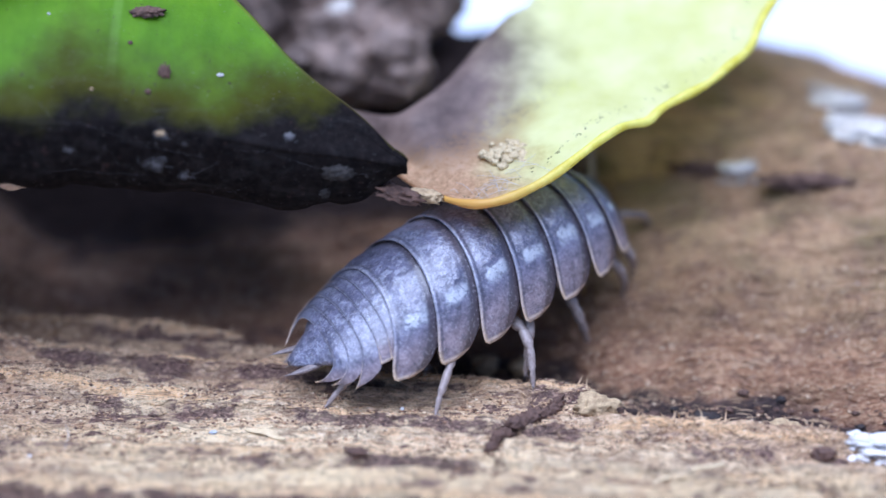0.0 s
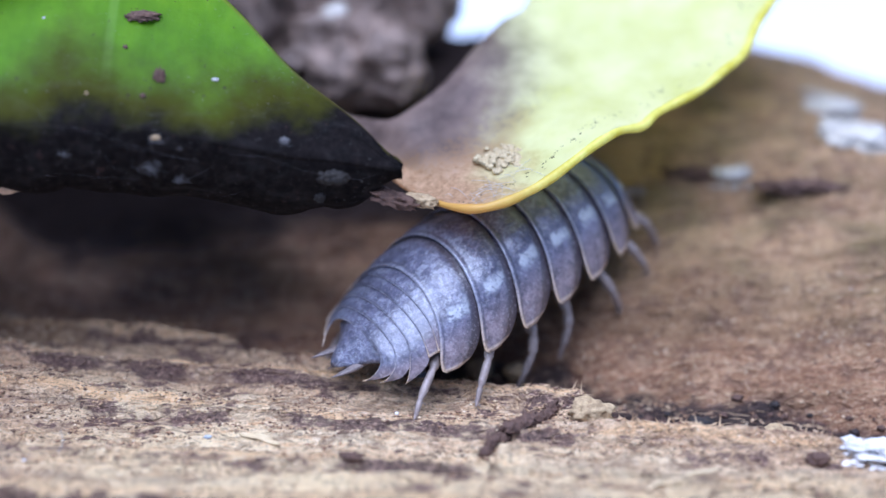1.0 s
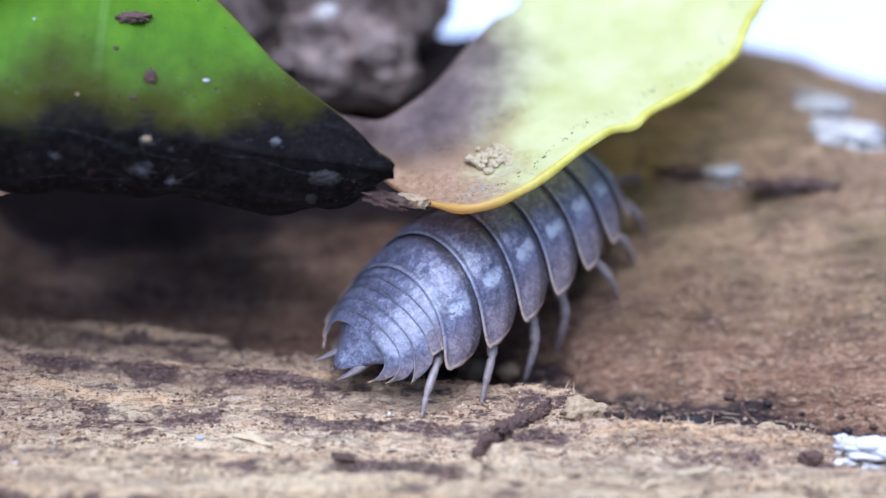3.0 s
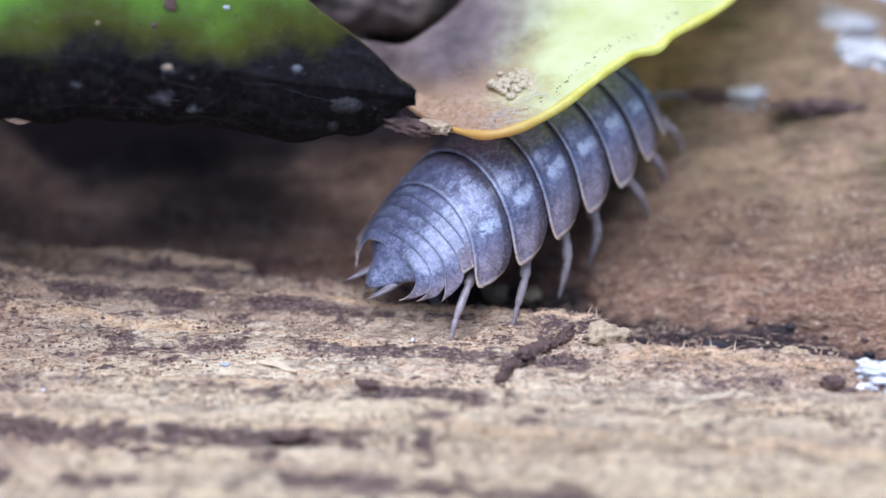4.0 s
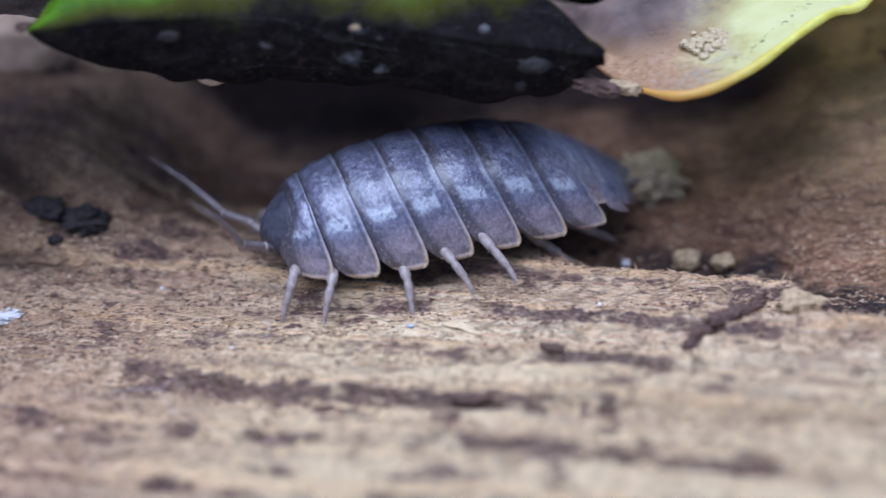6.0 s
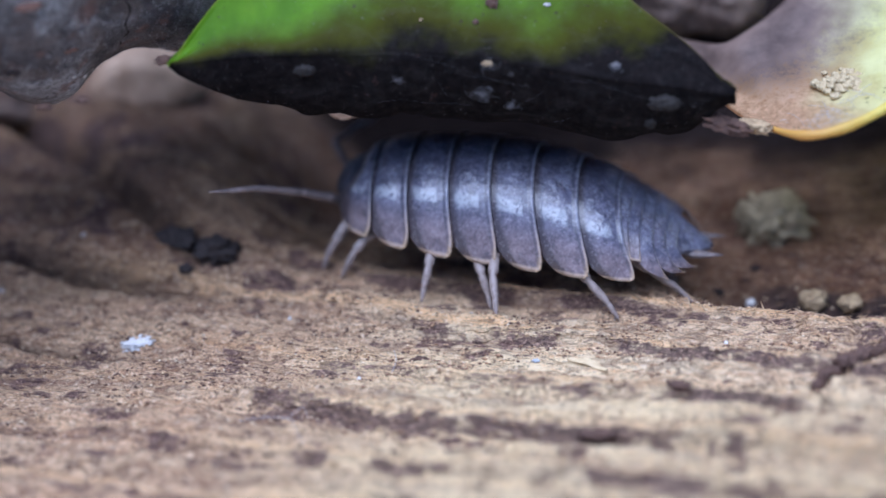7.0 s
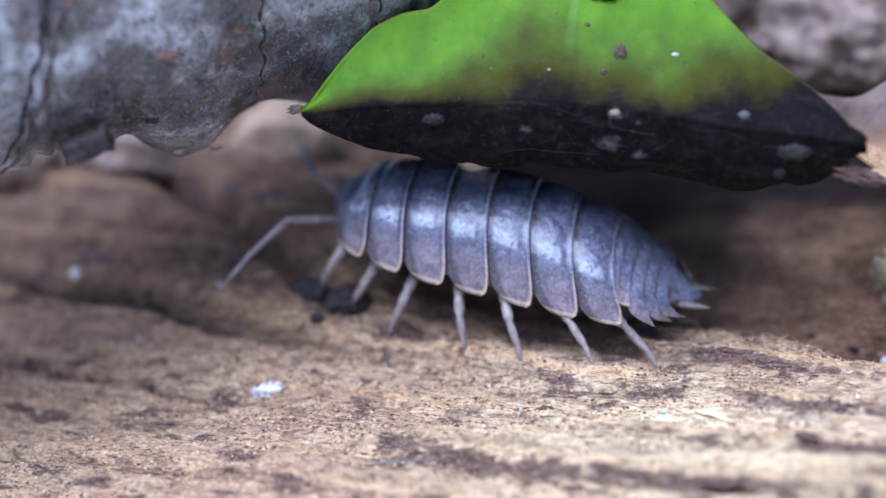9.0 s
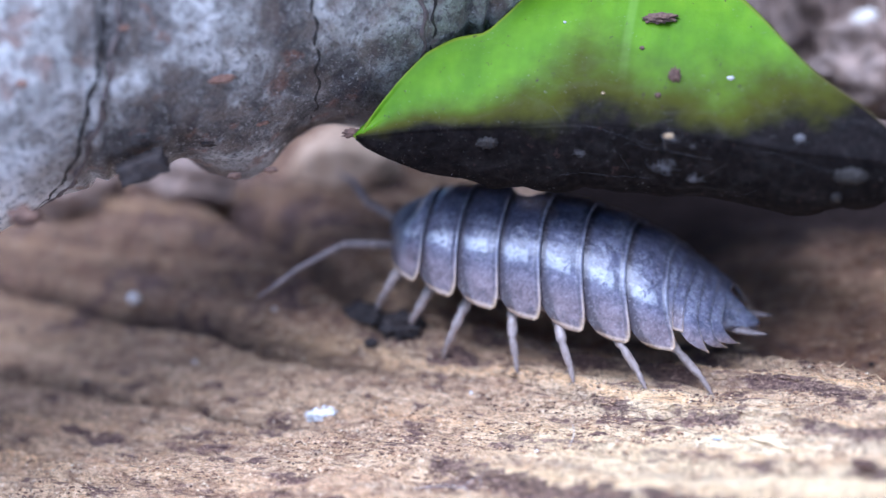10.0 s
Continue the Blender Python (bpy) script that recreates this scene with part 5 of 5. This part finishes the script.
# dirt on the green leaf
for _u, _v, _s, _m, _lab in ((0.874, 0.311, (0.55, 0.28, 0.28), M_GREYCRUMB, "rough grey crumb on the rotted leaf"), (0.521, 0.723, (0.60, 0.35, 0.18), M_BARKCHIP, "dark dirt clump on the green leaf"),
                             (0.565, 0.54, (0.20, 0.16, 0.34), M_BARKCHIP, "brown dirt flake on the green leaf"), (0.538, 0.465, (0.10, 0.09, 0.1), M_BARKCHIP, "dark dirt speck on the green leaf"),
                             (0.235, 0.319, (0.34, 0.16, 0.20), M_GREYCRUMB, "brown crumb on the rotted leaf edge"), (0.563, 0.345, (0.17, 0.08, 0.09), M_CRUMB, "tan crumb on the rotted leaf"),
                             (0.79, 0.445, (0.18, 0.10, 0.12), M_FLUFF, "white crumb on the rotted leaf"), (0.604, 0.33, (0.10, 0.08, 0.08), M_GREYCRUMB, "grey crumb on the rotted leaf"),
                             (0.35, 0.60, (0.05, 0.05, 0.05), M_LINT, "white speck on the green leaf"), (0.664, 0.613, (0.12, 0.07, 0.07), M_LINT, "white speck on the green leaf"),
                             (0.44, 0.42, (0.06, 0.05, 0.05), M_CRUMB, "tan speck on the green leaf"), (0.50, 0.60, (0.09, 0.08, 0.07), M_BARKCHIP, "dark dirt speck on the green leaf"),
                             (0.849, 0.244, (0.20, 0.2, 0.2), M_GREYCRUMB, "small grey crumb hanging from the leaf")):
    _p = leaf_at(_u, _v)
    stone("leaf_crumb", _lab, "crumb", _s, (_p.x, _p.y - 0.12, _p.z + 0.05), _m, _u * 31 + _v, 0.5, 2.2, sub=4, group="crumbs on the leaf")


def fluff(u, v, size, count, seed, label):
    """A tuft of grey fluff: short crossed hairs."""
    rnd = random.Random(seed)
    c = leaf_at(u, v) + Vector((0, -0.15, 0))
    bm = bmesh.new()
    for k in range(count):
        p = c + Vector((rnd.gauss(0, 1) * size, rnd.uniform(-0.1, 0.05), rnd.gauss(0, 0.7) * size))
        d = Vector((rnd.uniform(-1, 1), rnd.uniform(-0.5, 0.2), rnd.uniform(-1, 1))).normalized() * rnd.uniform(0.05, 0.16)
        tube(bm, [p - d, p + Vector((rnd.uniform(-0.04, 0.04), -0.03, rnd.uniform(-0.04, 0.04))), p + d], [0.002, 0.006, 0.002], 4, caps=False)
    tagged(part("fluff", bm, M_FLUFF), label, "fluff", "fluff on the leaf")


fluff(0.55, 0.29, 0.20, 90, 1, "tuft of grey fluff on the rotted leaf")
fluff(0.60, 0.26, 0.13, 40, 2, "tuft of grey fluff on the rotted leaf")
fluff(0.79, 0.44, 0.12, 40, 3, "tuft of grey fluff on the rotted leaf")
fluff(0.874, 0.31, 0.16, 8, 4, "tuft of grey fluff on the rotted leaf")
fluff(0.565, 0.345, 0.16, 36, 5, "tuft of grey fluff on the rotted leaf")
fluff(0.40, 0.30, 0.12, 26, 6, "tuft of grey fluff on the rotted leaf")
for _k in range(9):
    _u, _v = _rnd.uniform(0.25, 0.95), _rnd.uniform(0.22, 0.42)
    _du, _dv = _rnd.uniform(-0.26, 0.26), _rnd.uniform(-0.12, 0.12)
    fibre("silk_thread", "fine silk thread on the rotted leaf", [leaf_at(min(0.98, _u + _du * _j / 5), max(0.1, _v + _dv * _j / 5)) + Vector((0, -0.13 - 0.05 * math.sin(_j), 0.02)) for _j in range(6)], 0.0022, M_FLUFF, "silk threads")
fibre("silk_loop", "fine loose silk loop hanging from the leaf", [leaf_at(0.09, 0.12) + Vector((0, -0.1, 0)), leaf_at(0.11, 0.0) + Vector((0, 0, -0.3)), leaf_at(0.14, 0.0) + Vector((0, 0, -0.6)), leaf_at(0.16, 0.0) + Vector((0, 0, -0.4)), leaf_at(0.155, 0.2) + Vector((0, -0.1, 0))], 0.03, M_LINT)
fibre("silk_loop", "fine loose silk loop hanging from the leaf", [leaf_at(0.30, 0.0) + Vector((0, 0.1, -0.6)), leaf_at(0.36, 0.0) + Vector((0, 0, -1.0)), leaf_at(0.41, 0.0) + Vector((0, 0, -0.7)), leaf_at(0.415, 0.05) + Vector((0, 0, -0.2))], 0.03, M_LINT)
# scraps where the two leaves meet
stone("leaf_scrap", "crumbled brown leaf scrap between the leaves", "leaf scrap", (0.8, 0.4, 0.28), (-1.6, 55.4, 7.5), M_BARKCHIP, 51, 0.5, 1.6, (0, 20, 10))
stone("leaf_scrap", "crumbled tan leaf scrap between the leaves", "leaf scrap", (0.7, 0.35, 0.22), (-0.7, 56.0, 7.2), M_CRUMB, 52, 0.5, 1.6, (0, 10, 0))

# frass clump and hairs on the yellow leaf
_p = yellow_at(0.365, 0.33)
for _k in range(60):
    _r = _rnd.uniform(0.09, 0.19)
    _dx, _dy = _rnd.gauss(0, 0.38), _rnd.gauss(0, 0.33)
    stone("frass_crumb", "crumbly tan frass on the yellowed leaf", "frass", (_r * 1.2, _r, _r * 0.9), (_p.x + _dx, _p.y + _dy, _p.z + 0.16 + 0.18 * _dy + max(0, 0.30 - 0.5 * math.hypot(_dx, _dy)) * _rnd.random()), M_FUNGUS, 60 + _k, 0.7, 1.8, sub=2, group="frass on the leaf")
for _k in range(22):
    _s = _rnd.uniform(0.22, 0.36)
    _a = yellow_at(_s, _rnd.uniform(0.02, 0.3)) + Vector((0, 0, 0.12))
    _b = yellow_at(_s + _rnd.uniform(-0.03, 0.08), _rnd.uniform(0.0, 0.2)) + Vector((0, 0, 0.15))
    fibre("leaf_hair", "fine pale hair on the yellowed leaf", [_a, (_a + _b) / 2 + Vector((0, 0, 0.12)), _b], 0.006, M_LINT, "hairs on the leaf")
# ragged dark bark bits at the branch's lower side
for _x, _y, _z, _r in ((-21.3, 52.9, 11.0, 0.22), (-20.9, 53.0, 11.0, 0.16), (-24.8, 49.9, 10.45, 0.16), (-23.6, 50.4, 10.5, 0.14), (-30.3, 44.8, 10.9, 0.4)):
    stone("bark_shred", "ragged dark bark shred under the branch", "bark", (_r * 1.6, _r, _r * 0.7), (_x, _y, _z), M_BARKCHIP, _x, 0.7, 1.8, sub=3, group="bark shreds")
# charred bit under the branch
_bm = bmesh.new()
bmesh.ops.create_cube(_bm, size=1)
bmesh.ops.subdivide_edges(_bm, edges=_bm.edges[:], cuts=5, use_grid_fill=True)
for _v in _bm.verts:
    _v.co = Vector((_v.co.x * 1.7, _v.co.y * 0.9, _v.co.z * 0.75)) + 0.14 * noise.noise_vector(_v.co * 6)
_ob = part("charred_bit", _bm, M_SOIL)
at(_ob, -27.5, 48.3, 11.38, 0, -12, 25)
tagged(_ob, "charred black square bit under the branch", "charcoal")

# ---------------------------------------------------------------- how the woodlouse walks
# seconds, place, heading, climb, roll, bend of the body, stride (distance walked)
LOUSE_ROWS = [
    (0.0, 1.08, 57.50, 1.20, 33.2, 11.2, 3.4, 15.2, 0.0),
    (0.6, 1.09, 57.80, 1.12, 33.2, 11.6, 4.4, 15.2, 0.2),
    (0.9, 2.20, 58.78, 1.28, 40.1, 12.7, 3.1, 15.2, 2.0),
    (1.2, 2.26, 58.91, 1.27, 41.7, 12.5, 3.3, 16.0, 2.0),
    (2.0, 2.31, 58.95, 1.40, 42.3, 13.4, 3.5, 14.8, 2.0),
    (3.5, 2.54, 59.15, 1.50, 44.3, 14.6, 2.8, 13.4, 2.1),
    (4.0, 2.83, 59.16, 1.74, 42.2, 14.7, 2.5, 12.2, 2.2),
    (4.2, 2.81, 59.44, 1.80, 40.2, 12.6, 3.4, 13.7, 2.4),
    (4.5, 1.42, 58.68, 0.39, 29.5, 3.3, 0.3, 4.2, 4.8),
    (4.7, 0.99, 57.84, 0.23, 7.0, 3.2, 0.6, -21.1, 6.9),
    (4.9, -0.34, 57.25, 0.41, -12.2, -1.5, 0.0, -37.3, 9.3),
    (5.0, -0.55, 57.30, 0.80, -19.2, 0.4, 3.6, -41.9, 10.1),
    (5.2, -1.21, 56.60, 0.95, -29.2, 2.3, 0.5, -52.0, 12.2),
    (5.3, -2.21, 57.06, 0.74, -41.7, 2.0, 2.0, -45.5, 14.0),
    (5.4, -3.50, 57.27, 0.37, -71.4, -2.0, -2.0, -23.1, 16.8),
    (5.5, -3.62, 57.40, 0.25, -80.7, -1.5, -2.5, -18.0, 17.4),
    (5.7, -4.94, 57.27, 0.22, -102.4, -5.5, -1.4, -28.0, 19.3),
    (5.8, -6.15, 56.88, 0.05, -117.4, -4.7, -1.6, -17.9, 21.3),
    (5.9, -6.83, 57.17, 0.17, -139.3, -3.0, -4.0, -11.9, 23.1),
    (6.0, -7.51, 57.29, 0.06, -153.3, -1.5, -4.6, -8.3, 24.5),
    (6.2, -9.00, 58.23, 0.07, -176.5, 7.0, -1.3, -9.9, 27.4),
    (7.3, -10.02, 58.15, 0.62, -183.7, 6.9, -2.9, 0.0, 28.8),
    (7.5, -10.00, 58.20, 0.65, -184.8, 6.8, -4.2, 0.0, 28.9),
    (8.0, -13.84, 57.93, 1.10, -178.1, 9.1, -4.0, 0.0, 33.0),
    (8.5, -15.41, 57.45, 1.68, -178.8, 14.5, -3.2, 0.0, 34.7),
    (9.0, -15.46, 57.43, 1.69, -178.8, 14.4, -3.2, 0.0, 34.7),
    (9.5, -15.53, 57.56, 1.72, -178.5, 14.7, -4.0, 0.0, 34.7),
    (10.0, -15.49, 57.61, 1.62, -179.8, 14.0, -3.2, 0.0, 34.7),
]
# seconds, then turn and lift of the feeler's base and of its end
RIGHT_FEELER = [
    (0.0, -5, 25, 20, 35), (4.2, -20, 18, 0, 30), (4.5, -44, 5, -20, 29), (4.7, -43, 3, -31, 47), (4.9, -40, -7, -27, 10),
    (5.0, -42, -4, -8, 32), (5.2, -25, -7, -58, -2), (5.4, -16, -10, -40, -4), (5.5, -38, -1, -9, -1), (5.7, -18, -24, -15, -16),
    (5.8, -30, -24, -30, -10), (5.9, -50, -10, -8, -7), (6.0, -41, -17, -11, -3), (6.2, -34, -7, -30, 11), (7.3, -45, -49, -74, 28),
    (7.5, -27, -37, -76, 14), (8.0, -45, -18, -15, 19), (8.5, -12, -22, -38, 11), (9.0, -15, -25, -52, 23), (9.5, -19, -33, -39, 11),
    (10.0, -10, -22, -48, 25),
]
LEFT_FEELER = [
    (0.0, 35, -5, 10, 5), (4.2, 35, -5, 10, 5), (4.7, 36, 10, 26, -5), (4.9, 7, 29, 55, 5), (5.0, 6, 29, 28, 10),
    (5.2, -6, 3, 33, 4), (5.4, -6, -9, 7, -11), (5.5, -14, -4, 25, -10), (5.7, 8, -17, 4, -18), (5.8, 11, -6, 20, 4),
    (5.9, 22, -35, 30, 4), (6.0, 36, -38, 6, -15), (6.2, 4, -23, -19, 22), (7.3, 55, -27, 2, 11), (7.5, 25, -7, 4, 16),
    (8.0, 24, 4, 24, 37), (8.5, 2, -26, -14, 19), (9.0, 26, 0, 26, 40), (9.5, 21, -2, 9, 17), (10.0, 23, 1, 19, 28),
]


def bent(x, bend):
    """Where a place x along the straight body goes when the body bends by that many degrees from tail to head."""
    k = radians(bend) / 13.0
    x = x + 0.5
    if abs(k) < 1e-5:
        return x - 0.5, 0.0, 0.0
    return math.sin(k * x) / k - 0.5, (1 - math.cos(k * x)) / k, math.degrees(k * x)


# seconds, how strongly the tail end curves down
ARCH_ROWS = [(0.0, 0.0), (4.9, 0.0), (5.2, 0.015), (5.4, 0.045), (5.7, 0.045), (5.9, 0.03), (6.2, 0.0), (10.0, 0.0)]


def on_body(x0, bend, arch, scale):
    """The pose of a piece whose origin lies at x0 along the body's middle line."""
    x, y, turn = bent(x0, bend)
    back = min(0.0, x0 - 1.0)
    return pose(x * scale, y * scale, -0.5 * arch * back * back * scale, 0, math.degrees(arch * back), turn)


def between(rows, t):
    """The values of rows at t seconds."""
    return [float(np.interp(t, [r[0] for r in rows], [r[c] for r in rows])) for c in range(1, len(rows[0]))]


def feet_down(number, times):
    """For one leg, its pose at each time: it swings as the animal walks, and sinks until the foot meets the wood."""
    i, side = number // 2, 1 if number % 2 else -1
    lean, out = FEET[i]
    foot = Vector((lean, side * (out - ROOT[1]), -ROOT[2]))
    last = LOUSE_ROWS[-1][8]
    drops = np.linspace(-38, 30, 18)
    rows = []
    for t in times:
        x, y, z, head, climb, roll, bend, s = between(LOUSE_ROWS, t)
        body = pose(x, y, z, roll, -climb, head) @ on_body(MIDDLE_X[i], bend, between(ARCH_ROWS, t)[0], 1.0)
        ph, end = s * 1.35 + i * 1.9 + (side > 0) * PI, last * 1.35 + i * 1.9 + (side > 0) * PI
        swing = 17 * (math.sin(ph) - math.sin(end)) * 0.8
        moving_now = abs(between(LOUSE_ROWS, min(t + 0.1, 10))[7] - s) > 0.15
        P = np.array([tuple(body @ pose(ROOT[0], side * ROOT[1], ROOT[2], side * d, 0, swing) @ foot) for d in drops])
        gap = P[:, 2] - log_height(P[:, 0], P[:, 1]) - 0.03
        d = float(drops[int(np.argmin(np.abs(gap)))])
        if moving_now and math.cos(ph) > 0.5:
            d += 9 * math.cos(ph)
        rows.append((t, pose(ROOT[0] * MM, side * ROOT[1] * MM, ROOT[2] * MM, side * d, 0, swing)))
    return rows


def motions():
    walk(LOUSE, [(t, pose(x * MM, y * MM, z * MM, roll, -climb, head)) for t, x, y, z, head, climb, roll, _, _ in LOUSE_ROWS])
    row_times = [r[0] for r in LOUSE_ROWS]
    times = sorted(set(row_times + [round(0.1 * k, 1) for k in range(101)]))
    for ob, x0, off, kind, number in LOUSE_PARTS:
        feeler = RIGHT_FEELER if number < 0 else LEFT_FEELER
        place = [c * MM for c in off]
        if kind == "leg":
            walk(ob, feet_down(number, times))
        elif kind == "feeler_end":
            walk(ob, [(t, pose(*place, 0, between(feeler, t)[3], between(feeler, t)[2])) for t in row_times])
        else:
            rows = []
            for r in LOUSE_ROWS:
                p = on_body(x0, r[7], between(ARCH_ROWS, r[0])[0], MM)
                if kind == "feeler":
                    p = p @ pose(*place, 0, between(feeler, r[0])[1], between(feeler, r[0])[0])
                rows.append((r[0], p))
            walk(ob, rows)


motions()
